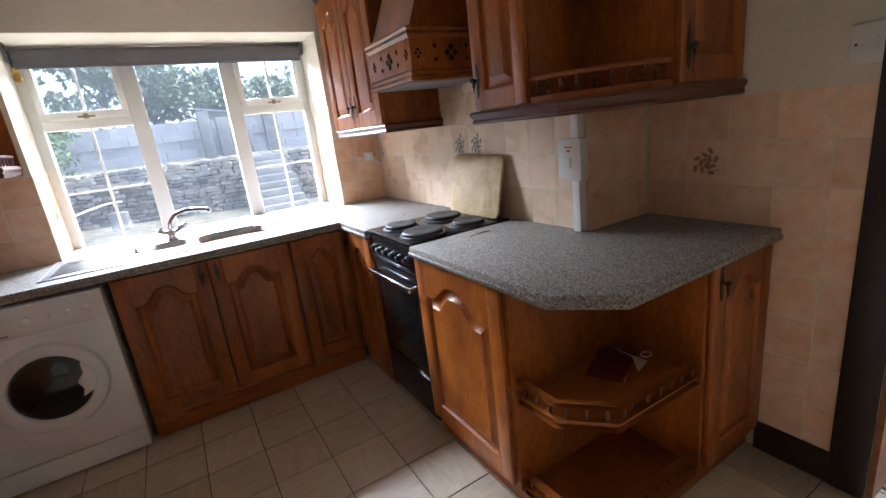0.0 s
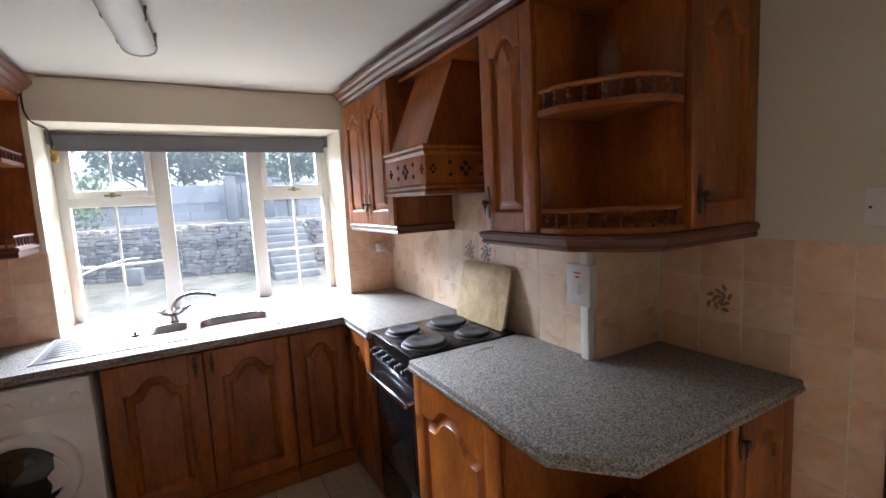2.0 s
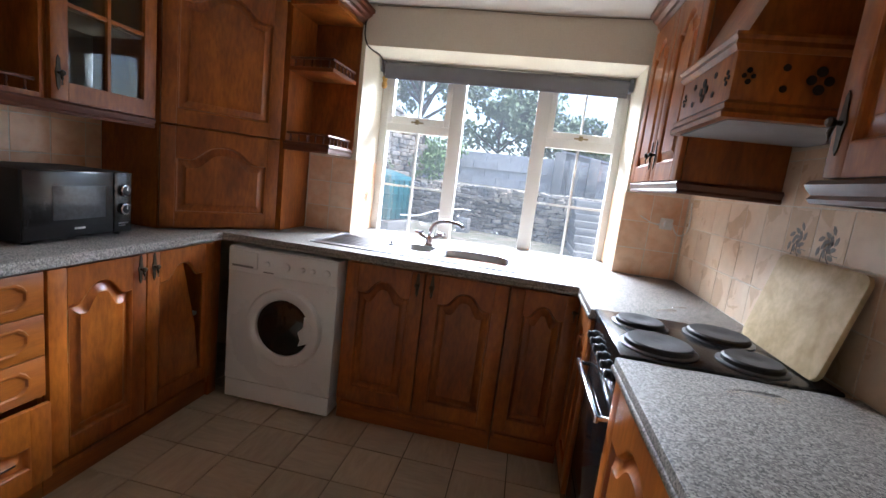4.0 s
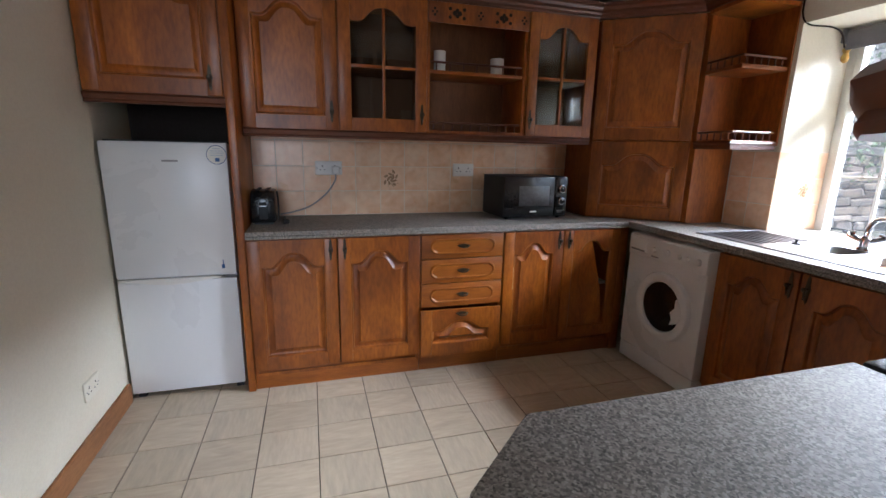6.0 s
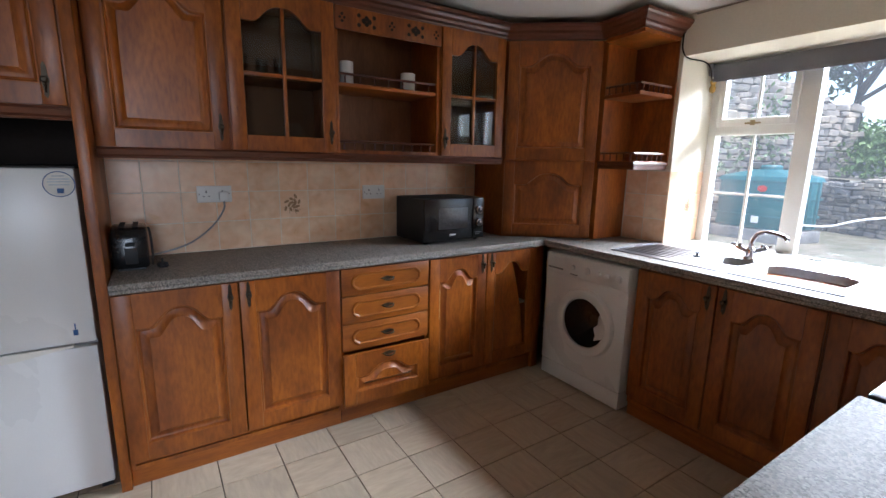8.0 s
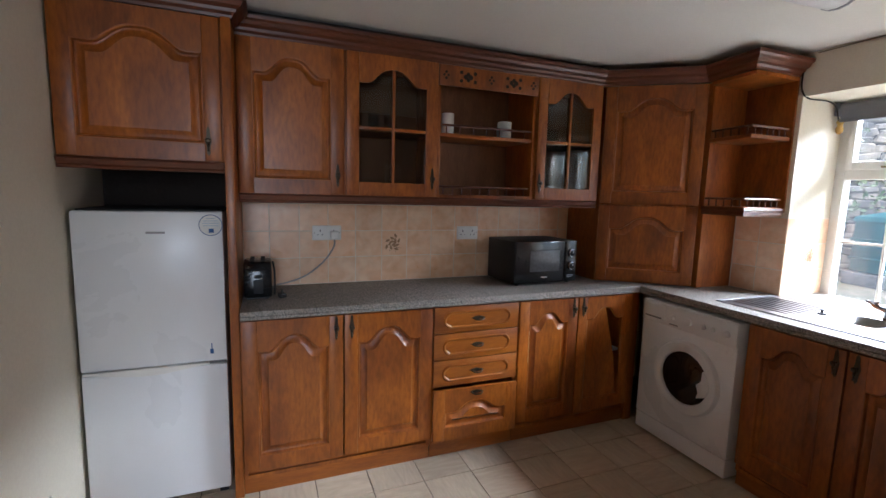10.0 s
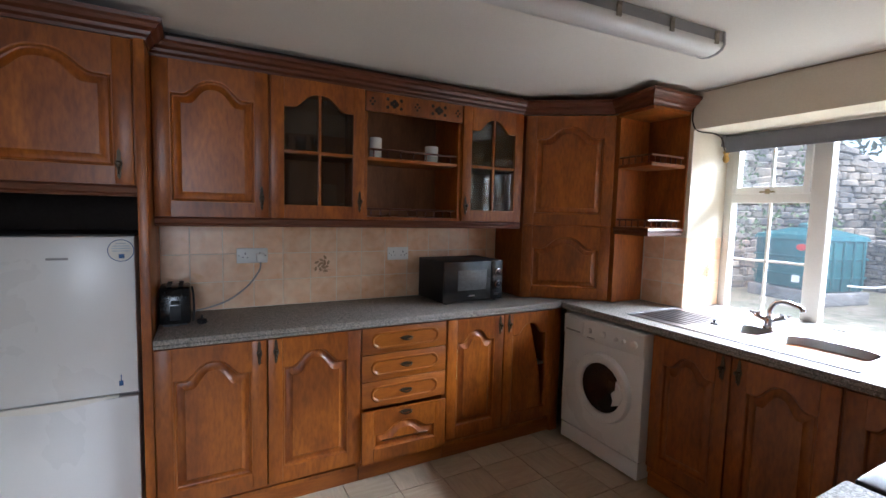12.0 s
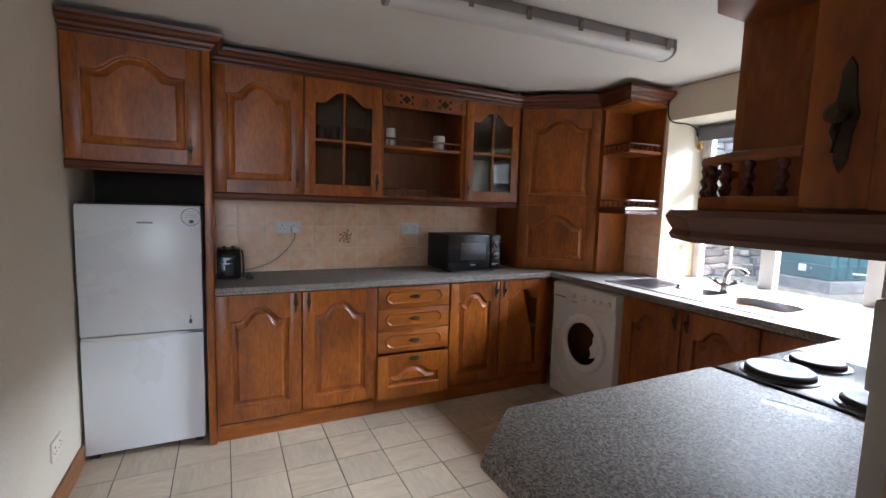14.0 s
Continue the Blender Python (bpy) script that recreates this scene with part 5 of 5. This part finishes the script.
book = thing("booklet", "dark red booklet with a folded white paper", "booklet", pose(1.32, 0.99, 0.478, 0, 0, 25))
part("cover", boxes(((-0.11, -0.055, 0), (0.10, 0.075, 0.006)), bevel=0.002), material("dark_red_cover", (0.13, 0.012, 0.015), 0.5), book)
part("paper", prism([(-0.03, -0.085), (0.05, -0.10), (0.095, 0.02), (0.065, -0.045)], "z", 0.0065, 0.009), PAPER, book, "folded white paper")
bm = bmesh.new()
ring = [(1.47 - 0.02 + 0.022 * math.cos(2 * math.pi * i / 20), 0.955 + 0.016 * math.sin(2 * math.pi * i / 20), 0.482) for i in range(21)]
solid("plastic_ring", tube_bm(bm, ring, 0.003, 6), PLASTIC, "small white plastic ring on the shelf", "ring")

# puddles of spilt water on the peninsula worktop
WATER = clear_glass("spilt_water", (0.98, 0.98, 0.98), 0.12)
for cx, cy, rx, ry, tilt in ((1.20, 1.562, 0.078, 0.034, 12), (1.22, 2.32, 0.06, 0.02, 40), (1.30, 2.42, 0.04, 0.012, 30)):
    n = 28
    pts = []
    for i in range(n):
        t = 2 * math.pi * i / n
        k = 1 + 0.18 * noise.noise((math.cos(t) * 1.7 + cx * 9, math.sin(t) * 1.7, cy))
        p = Matrix.Rotation(radians(tilt), 2) @ Vector((rx * k * math.cos(t), ry * k * math.sin(t)))
        pts.append((cx + p.x, cy + p.y))
    bm = bmesh.new()
    rim = [bm.verts.new((x, y, 0.9003)) for x, y in pts]
    lip = [bm.verts.new((cx + (x - cx) * 0.96, cy + (y - cy) * 0.93, 0.9016)) for x, y in pts]
    for i in range(n):
        bm.faces.new((rim[i], rim[(i + 1) % n], lip[(i + 1) % n], lip[i]))
    bm.faces.new(lip)
    pud = solid("water_puddle", bm, WATER, "thin puddle of spilt water on the worktop", "puddle")
    pud.visible_shadow = False

# ---- outside ----
GRAVEL = material("pale_dusty_ground", (0.17, 0.145, 0.105), 0.9, 0, (0.075, 0.085, 0.045), 1.4, (1, 1, 1), 9, 0.5, amount=0.9, warp=1.5)
STONE = material("grey_field_stone", (0.30, 0.255, 0.19), 0.85, 0, (0.13, 0.13, 0.125), 1.2, (1, 1, 1), 20, 0.4, 0.5, amount=0.5)
MORTAR = material("earth_in_joints", (0.035, 0.032, 0.027), 0.95, 0, (0.06, 0.055, 0.045), 5, (1, 1, 1), 30, 0.4)
CONCRETE = material("weathered_concrete", (0.22, 0.215, 0.20), 0.85, 0, (0.14, 0.14, 0.13), 3, (1, 1, 1), 25, 0.3, 0.06)
LEAF = material("tree_leaves", (0.08, 0.125, 0.05), 0.5, 0, (0.11, 0.16, 0.06), 1.5, (1, 1, 1), 10, 0.0, 0.1, amount=0.3)
LEAF_B = material("bright_bush_leaves", (0.10, 0.18, 0.03), 0.6, 0, (0.07, 0.12, 0.025), 2, (1, 1, 1), 10, 0.0, amount=0.3)
BARK = material("bark", (0.09, 0.07, 0.05), 0.9, 0, (0.06, 0.05, 0.035), 6, (1, 1, 0.3), 20, 0.5)
GZ = -0.10

bm = bmesh.new()
for x0, x1, y0, y1 in ((-400, 400, YN + 0.5, 900), (-400, XW - T, -400, YN + 0.5), (3.71, 400, -400, YN + 0.5)):
    f = [bm.verts.new(p) for p in ((x0, y0, GZ), (x1, y0, GZ), (x1, y1, GZ), (x0, y1, GZ))]
    bm.faces.new(f)
setting("ground", bm, GRAVEL, "pale dusty yard ground with sparse grass", "ground")

# terrace of earth behind the retaining wall; the wall's front runs from A to B
A, B = Vector((-4.3, 14.6)), Vector((4.4, 11.75))
along = (B - A).normalized()
back = Vector((-along.y, along.x))
LEN = (B - A).length
bm = bmesh.new()
nx, ny = 40, 14
grid = [[None] * (ny + 1) for _ in range(nx + 1)]
for i in range(nx + 1):
    for j in range(ny + 1):
        d = 0.3 + 50 * (j / ny) ** 2.2
        p = A + along * (LEN * (1.8 * i / nx - 0.4)) + back * d
        grid[i][j] = bm.verts.new((p.x, p.y, 1.13 + 0.10 * noise.noise((p.x * 0.8, p.y * 0.8, 0)) + 0.006 * d))
for i in range(nx):
    for j in range(ny):
        bm.faces.new((grid[i][j], grid[i + 1][j], grid[i + 1][j + 1], grid[i][j + 1]))
setting("terrace", bm, GRAVEL, "raised bank of pale earth behind the stone wall", "ground", 60)

# stone walls laid of rough stones
rough = []
for k in range(14):
    bm = bmesh.new()
    bmesh.ops.create_cube(bm, size=1)
    bmesh.ops.bevel(bm, geom=bm.edges[:], offset=0.14, segments=1, affect="EDGES")
    for v in bm.verts:
        v.co += 0.15 * Vector(noise.noise_vector(v.co * 2.1 + Vector((k * 7.3, k, 0))))
    rough.append(mesh_of("stone", bm, STONE, 30))


def stone_wall(name, label, a, b, base, top, thick, size, rng, kind_parts=True, limit=300):
    """Rough stones in uneven courses over an earth core, from a to b; top: a function of the way along."""
    a, b = Vector(a), Vector(b)
    d = (b - a).normalized()
    length = (b - a).length
    out = Vector((d.y, -d.x))
    ang = math.atan2(d.y, d.x)
    n = 24
    bm = bmesh.new()
    pts = [(0, base)] + [(length, base)] + [(length * (1 - i / n), top(1 - i / n) - 0.04) for i in range(n + 1)]
    prism_bm(bm, pts, "y", 0.05, thick)
    wall = solid(name, bm, MORTAR, label, "stone wall", m=Matrix.Translation((a.x, a.y, 0)) @ Matrix.Rotation(ang, 4, "Z"), smooth=None)
    made = 0
    rest = bmesh.new()
    z = base
    while z < max(top(i / 20) for i in range(21)):
        h = size * rng.uniform(0.6, 1.15)
        x = rng.uniform(-0.2, 0)
        while x < length:
            w = size * rng.uniform(0.9, 3.6)
            cx, cz = x + w / 2, z + h / 2
            if 0 <= cx <= length and cz < top(min(1, max(0, cx / length))) + rng.uniform(-0.02, 0.06):
                m = Matrix.Translation((cx, 0.09 + rng.uniform(-0.03, 0.03), cz)) @ Euler((0, rng.uniform(-0.16, 0.16), 0)).to_matrix().to_4x4() @ Matrix.Diagonal((w * rng.uniform(0.86, 1.02), 0.22, h * rng.uniform(0.75, 1.15), 1))
                if made < limit:
                    s = new("stone", rng.choice(rough))
                    s.parent, s.matrix_basis = wall, m
                    made += 1
                else:
                    me = rng.choice(rough)
                    vs = [rest.verts.new(m @ v.co) for v in me.vertices]
                    for p in me.polygons:
                        rest.faces.new([vs[i] for i in p.vertices])
            x += w
        z += h
    if len(rest.verts):
        tagged(part("stones", rest, STONE, wall), kind="stuff")
    else:
        rest.free()
    return wall


rng = random.Random(5)
stone_wall("stone_wall", "dry-laid grey stone retaining wall in the yard", A, B, GZ, lambda u: 1.16 + 0.05 * noise.noise((u * 9, 0, 0)), 0.35, 0.115, rng, limit=300)
stone_wall("ruin_wall", "tall old rubble wall of a ruined outbuilding", (-5.6, 8.2), (-3.05, 15.8), GZ, lambda u: 4.6 - 1.7 * u + 0.25 * noise.noise((u * 6, 2, 0)), 0.6, 0.17, rng, limit=280)

# concrete steps up to the terrace
steps = thing("garden_steps", "weathered concrete garden steps up the bank", "steps")
for i in range(8):
    part("step", boxes(((1.78 + 0.03 * (i % 2), 10.55 + 0.21 * i, GZ + (0.158 * i if i < 1 else 0.158 * i - 0.03)), (2.78, 12.55, GZ + 0.158 * (i + 1))), bevel=0.015), CONCRETE, steps)

# block wall behind the terrace
bw_ = thing("block_wall", "pale concrete block boundary wall behind the bank", "wall")
block = mesh_of("block", boxes(((0, 0, 0), (0.893, 0.18, 0.291)), bevel=0.006), material("pale_block", (0.40, 0.40, 0.39), 0.85, 0, (0.32, 0.32, 0.31), 2, (1, 1, 1), 25, 0.2, 0.05))
for r in range(4):
    for i in range(16):
        o = new("block", block)
        o.parent = bw_
        o.matrix_basis = pose(-4.2 + 0.9 * i + (0.45 if r % 2 else 0), 17.6 - 0.12 * i, 1.22 + 0.295 * r, 0, 0, -7.5)
for x, h in ((1.35, 1.9), (1.85, 1.6), (2.5, 1.75), (3.3, 1.6)):
    part("post", boxes(((x, 16.4, 1.2), (x + 0.34, 16.65, 1.2 + h * 0.75)), bevel=0.02), CONCRETE, bw_)

# oil tank
TEAL = material("teal_tank_plastic", (0.006, 0.075, 0.085), 0.42, 0, (0.01, 0.10, 0.105), 1.5, (1, 1, 1), 30, 0.05, amount=0.2)
tank = thing("oil_tank", "teal plastic heating oil tank on a concrete base", "tank", pose(-3.15, 11.35, 0, 0, 0, -12))
part("base", boxes(((-0.78, -0.6, GZ), (0.78, 0.6, 0.14)), bevel=0.02), CONCRETE, tank)
part("body", boxes(((-0.72, -0.55, 0.142), (0.72, 0.55, 1.16)), bevel=0.07), TEAL, tank)
bm = bmesh.new()
a = [bm.verts.new(p) for p in ((-0.74, -0.57, 1.13), (0.74, -0.57, 1.13), (0.74, 0.57, 1.13), (-0.74, 0.57, 1.13))]
c = [bm.verts.new(p) for p in ((-0.70, -0.53, 1.22), (0.70, -0.53, 1.22), (0.70, 0.53, 1.22), (-0.70, 0.53, 1.22))]
b = [bm.verts.new(p) for p in ((-0.22, -0.2, 1.36), (0.22, -0.2, 1.36), (0.22, 0.2, 1.36), (-0.22, 0.2, 1.36))]
for lo, hi in ((a, c), (c, b)):
    for i in range(4):
        bm.faces.new((lo[i], lo[(i + 1) % 4], hi[(i + 1) % 4], hi[i]))
bm.faces.new(b)
bmesh.ops.recalc_face_normals(bm, faces=bm.faces)
part("top", bm, TEAL, tank, smooth=None)
part("lid", lathe_bm(bmesh.new(), [(0.2, 1.35), (0.2, 1.42), (0.17, 1.45), (0.05, 1.46)], None, 24), TEAL, tank)
for y in (-0.40, -0.13, 0.14, 0.41):
    part("rib", boxes(((0.70, y - 0.03, 0.18), (0.755, y + 0.03, 1.12)), bevel=0.015), TEAL, tank)
for z in (0.42, 0.78):
    part("band", boxes(((-0.735, -0.565, z - 0.025), (0.735, 0.565, z + 0.025)), bevel=0.015), TEAL, tank)
part("badge", lathe_bm(bmesh.new(), [(0.09, 0), (0.085, 0.01)], pose(0.25, -0.56, 0.98, 90) @ Matrix.Diagonal((1.1, 0.75, 1, 1)), 24), RED, tank, "red oval maker's badge")
part("label", boxes(((0.12, -0.575, 0.28), (0.26, -0.553, 0.42))), PAPER, tank, "white label")
solid("fuel_pipe", tube_bm(bmesh.new(), arc([(-2.3, 10.85, 0.32), (-1.9, 10.9, 0.35), (-1.5, 11.2, 0.5), (-1.1, 12.2, 0.55), (-0.9, 13.0, 0.5)], 8), 0.018, 8), PLASTIC, "white flexible pipe from the tank along the yard", "pipe")
solid("concrete_block", boxes(((-0.17, -0.12, 0), (0.17, 0.12, 0.40)), bevel=0.012), CONCRETE, "grey concrete block standing at the foot of the wall", "block", m=pose(-1.0, 12.6, GZ, 0, 0, -14))


def leaves_bm(bm, centre, radii, count, size, rng, squash=1.0):
    for _ in range(count):
        while True:
            p = Vector((rng.uniform(-1, 1), rng.uniform(-1, 1), rng.uniform(-1, 1)))
            if 0.35 < p.length < 1:
                break
        p = Vector(centre) + Vector((p.x * radii[0], p.y * radii[1], p.z * radii[2]))
        q = Euler((rng.uniform(-1.2, 1.2), rng.uniform(-1.2, 1.2), rng.uniform(0, 6.3))).to_matrix()
        s = size * rng.uniform(0.6, 1.5)
        v = [bm.verts.new(p + q @ Vector(c) * s) for c in ((-0.5, 0, 0), (0, -0.3, 0.08), (0.6, 0, 0), (0, 0.3, 0.08))]
        bm.faces.new(v)


def tree(x, y, ground_z, height, spread, rng, count=1800):
    t = thing("tree", "leafy green tree behind the boundary wall", "tree", pose(x, y, ground_z), "trees behind the wall")
    bm = bmesh.new()
    tube_bm(bm, [(0, 0, -0.3), (0.1, 0.05, height * 0.25), (0.0, 0.1, height * 0.5), (0.15, 0, height * 0.8)], [height * 0.035, height * 0.028, height * 0.02, height * 0.008], 8)
    ends = []
    for i in range(9):
        a, z = i * 2.4, height * rng.uniform(0.25, 0.6)
        e = Vector((math.cos(a) * spread * rng.uniform(0.4, 0.8), math.sin(a) * spread * rng.uniform(0.4, 0.8), z + height * rng.uniform(0.12, 0.3)))
        tube_bm(bm, [(0.05, 0.05, z), e * 0.5 + Vector((0, 0, z * 0.5)), e], [height * 0.012, height * 0.008, height * 0.003], 6)
        ends.append(e)
    part("trunk", bm, BARK, t)
    bm = bmesh.new()
    for e in ends + [Vector((0, 0, height * 0.85)), Vector((spread * 0.3, 0, height * 0.7))]:
        for _ in range(3):
            c = e + Vector((rng.uniform(-1, 1), rng.uniform(-1, 1), rng.uniform(-0.6, 0.8))) * spread * 0.28
            r = spread * rng.uniform(0.2, 0.36)
            leaves_bm(bm, c, (r, r, r * 0.75), count // 33, 0.30, rng)
    part("crown", bm, LEAF, t, smooth=None)


rng = random.Random(11)
for x, y, h, s in ((-9.5, 24, 8.5, 3.6), (-5.2, 22.5, 8.0, 3.2), (-1.5, 27, 5.6, 3.0), (2.5, 31, 4.6, 2.8), (-14.5, 21, 10.0, 4.2), (6.5, 34, 5.0, 3.4), (-8.0, 17.5, 6.5, 2.6), (0.2, 34, 6.0, 3.4), (11, 36, 5.5, 3.6)):
    tree(x, y, 1.2, h, s, rng, 2600)
for x, y, r in ((-2.75, 15.6, 1.1), (-3.0, 16.6, 1.2), (-3.45, 15.9, 1.0)):
    bm = bmesh.new()
    for k in range(7):
        leaves_bm(bm, (rng.uniform(-0.6, 0.6) * r, rng.uniform(-0.5, 0.5) * r, r * rng.uniform(0.2, 1.1)), (r * 0.5, r * 0.5, r * 0.4), 120, 0.13, rng)
    tube_bm(bm, [(0, 0, -0.2), (0.05, 0, r)], [0.04, 0.01], 6)
    solid("bush", bm, LEAF_B, "bright green leafy bush on the bank", "bush", "bushes on the bank", m=pose(x, y, 1.2), smooth=None)
bm = bmesh.new()
for k in range(16):
    u = rng.uniform(0.05, 0.75)
    p = Vector((-5.6, 8.2)).lerp(Vector((-3.05, 15.8)), u)
    leaves_bm(bm, (p.x + 0.06, p.y - 0.05, rng.uniform(1.2, 4.2 - 1.7 * u)), (0.35, 0.5, 0.5), 90, 0.10, rng)
solid("ivy", bm, LEAF, "dark green ivy patches on the rubble wall", "ivy", kind="stuff", smooth=None)
shed = thing("shed", "grey shed with a pitched roof in the distance", "shed", pose(3.4, 25.5, 1.3, 0, 0, -10))
part("wall", prism([(-1.2, 0), (1.2, 0), (1.2, 1.7), (-1.2, 2.1)], "y", 0, 2), CONCRETE, shed)
part("roof", prism([(-1.35, 2.12), (1.35, 1.68), (1.35, 1.76), (-1.35, 2.2)], "y", -0.15, 2.15), GREY, shed)

# ---- tiles, laid last ----


def tile_field(wall, u0, u1, v0, v1, pu, pv, ou, ov, place, mats, name="tile", thick=0.0022, gap=0.0045):
    """Tiles of pu x pv clipped to the field; place(u, v) gives the pose of a tile's low corner."""
    shared = {}
    i0, i1 = math.floor((u0 - ou) / pu), math.ceil((u1 - ou) / pu)
    j0, j1 = math.floor((v0 - ov) / pv), math.ceil((v1 - ov) / pv)
    for i in range(i0, i1):
        for j in range(j0, j1):
            a, b = max(u0, ou + i * pu), min(u1, ou + (i + 1) * pu)
            c, d = max(v0, ov + j * pv), min(v1, ov + (j + 1) * pv)
            if b - a < 0.012 or d - c < 0.012:
                continue
            mat = mats[(i + j) % len(mats)]
            key = (round(b - a, 4), round(d - c, 4), mat.name)
            if key not in shared:
                w, h = key[0] - gap, key[1] - gap
                bm = bmesh.new()
                e = 0.0010
                lo = [bm.verts.new((x, y, 0)) for x, y in ((0, 0), (w, 0), (w, h), (0, h))]
                mi = [bm.verts.new((x, y, thick - e)) for x, y in ((0, 0), (w, 0), (w, h), (0, h))]
                hi = [bm.verts.new((x, y, thick)) for x, y in ((e, e), (w - e, e), (w - e, h - e), (e, h - e))]
                for p, q in ((lo, mi), (mi, hi)):
                    for k in range(4):
                        bm.faces.new((p[k], p[(k + 1) % 4], q[(k + 1) % 4], q[k]))
                bm.faces.new(hi)
                shared[key] = mesh_of(name, bm, mat)
            o = new(name, shared[key])
            o.parent = wall
            o.matrix_basis = place(a + gap / 2, c + gap / 2)


ROW, ROWZ = 0.1535, 0.9 - 0.002
# each place gives axes: u along the wall, v up, thickness out of it
face_east = lambda x: (lambda u, v: Matrix(((0, 0, 1, x), (1, 0, 0, u), (0, 1, 0, v), (0, 0, 0, 1))))
face_west = lambda x: (lambda u, v: Matrix(((0, 0, -1, x), (-1, 0, 0, -u), (0, 1, 0, v), (0, 0, 0, 1))))
face_south = lambda y: (lambda u, v: Matrix(((1, 0, 0, u), (0, 0, -1, y), (0, 1, 0, v), (0, 0, 0, 1))))
G = 0.0025
TOPT = 1.362


def backing(name, lo, hi):
    return setting(name, boxes((lo, hi)), GROUT, "pale grout bed under peach wall tiles", "wall tiles")


bk = backing("splashback_west", (XW, 0.206, 0.9), (XW + G, 2.36, 1.43))
tile_field(bk, 0.206, 2.36, 0.9, 1.43, 0.1615, 0.157, 0.342, 0.741, face_east(XW + G - 0.001), (TILE,))
bk = backing("splashback_north", (-0.765, YN - G, 0.9), (WX0, YN, 1.37))
tile_field(bk, -0.765, WX0, 0.9, TOPT, 0.152, ROW, WX0, ROWZ, face_south(YN - G + 0.001), (TILE,))
bk = backing("splashback_north", (WX1, YN - G, 0.9), (XE, YN, TOPT + 0.002))
tile_field(bk, WX1, XE - 0.008, 0.9, TOPT, 0.152, ROW, WX1, ROWZ, face_south(YN - G + 0.001), (TILE,))
bk = backing("reveal_tiles", (WX0, YN - 0.003, 0.9), (WX0 + G, YG - 0.03, TOPT + 0.002))
tile_field(bk, YN - 0.008, YG - 0.031, 0.9, TOPT, 0.152, ROW, YN - 0.008, ROWZ, face_east(WX0 + G - 0.001), (TILE,))
bk = backing("reveal_tiles", (WX1 - G, YN - 0.003, 0.9), (WX1, YG - 0.03, TOPT + 0.002))
tile_field(bk, -(YG - 0.031), -(YN - 0.008), 0.9, TOPT, 0.152, ROW, -(YN - 0.008), ROWZ, face_west(WX1 - G + 0.001), (TILE,))
bk = backing("splashback_cooker", (XE - G, YC - G, 0.55), (XE, YN, 1.545))
TILE_W = material("pale_wall_tile", (0.76, 0.54, 0.35), 0.28, 0, (0.80, 0.64, 0.47), 7.0, (1, 1, 1), 25, 0.05, 0.05, amount=0.2)
tile_field(bk, -YN + 0.008, -YC + 0.006, 0.55, 1.545, 0.152, ROW, -1.395, ROWZ, face_west(XE - G + 0.001), (TILE_W,))
bk = backing("splashback_return", (XE - 0.003, YC - G, 0.9), (XR, YC, 1.41))
tile_field(bk, XE - 0.008, XR - 0.008, 0.9, 1.41, 0.152, ROW, XE - 0.008, ROWZ, face_south(YC - G + 0.001), (TILE,))
bk = backing("wall_tiles_east", (XR - G, DY1 + 0.10, 0.12), (XR, YC, 1.347))
tile_field(bk, -YC + 0.008, -DY1 - 0.101, 0.121, 1.347, 0.1515, 0.1535, -0.911, 1.347 - 0.1535 * 8, face_west(XR - G + 0.001), (TILE,))

# tiles with a brown sprig: thin relief petals and stems laid on the glaze
SPRIG = material("brown_glaze_print", (0.42, 0.25, 0.13), 0.35, 0, (0.34, 0.19, 0.10), 20)


def sprig(m, mat, s=1.0):
    t = thing("tile_motif", "brown fruit sprig printed on a wall tile; the grey ones stand for drips", "tile motif", m, "printed tile motifs")
    for k in range(13):
        a = k * 2.399
        r = 0.007 + 0.0026 * k
        bm = prism([(x * s, y * s) for x, y in ((-0.012, 0), (-0.004, -0.006), (0.008, -0.004), (0.013, 0.001), (0.004, 0.006), (-0.006, 0.005))], "z", 0, 0.0006)
        part("petal", bm, mat, t, m=Matrix.Translation((r * s * math.cos(a), r * s * math.sin(a), 0)) @ Matrix.Rotation(a + 0.8, 4, "Z"))
    for k in range(3):
        a = 4.0 + 0.7 * k
        part("stem", tube_bm(bmesh.new(), [(0, 0, 0.0003), (0.025 * s * math.cos(a), 0.03 * s * math.sin(a), 0.0003), (0.045 * s * math.cos(a + 0.3), 0.045 * s * math.sin(a + 0.3), 0.0003)], 0.0012, 6), mat, t)


sprig(face_east(XW + G + 0.0014)(1.062, 1.135), SPRIG, 1.3)
sprig(face_west(XR - G - 0.0014)(-0.985, 1.118), SPRIG, 1.25)
sprig(face_east(WX0 + G + 0.0014)(3.36, 1.135), SPRIG)
# grey sprig shapes stand in for dark drips on the tiles above the board
DRIP_GREY = material("grey_drip_marks", (0.16, 0.14, 0.12), 0.35, 0, (0.24, 0.2, 0.17), 20)
for u in (-2.08, -1.93):
    sprig(face_west(XE - G - 0.0014)(u, 1.255), DRIP_GREY, 1.25)

tile_field(floor, XW, XR + 0.09, YS, YN, 0.244, 0.2585, -0.76, 0.53, lambda u, v: Matrix.Translation((u, v, -0.0058)), (FLOOR_TILE, FLOOR_TURNED), "floor_tile", 0.0058, 0.0046)
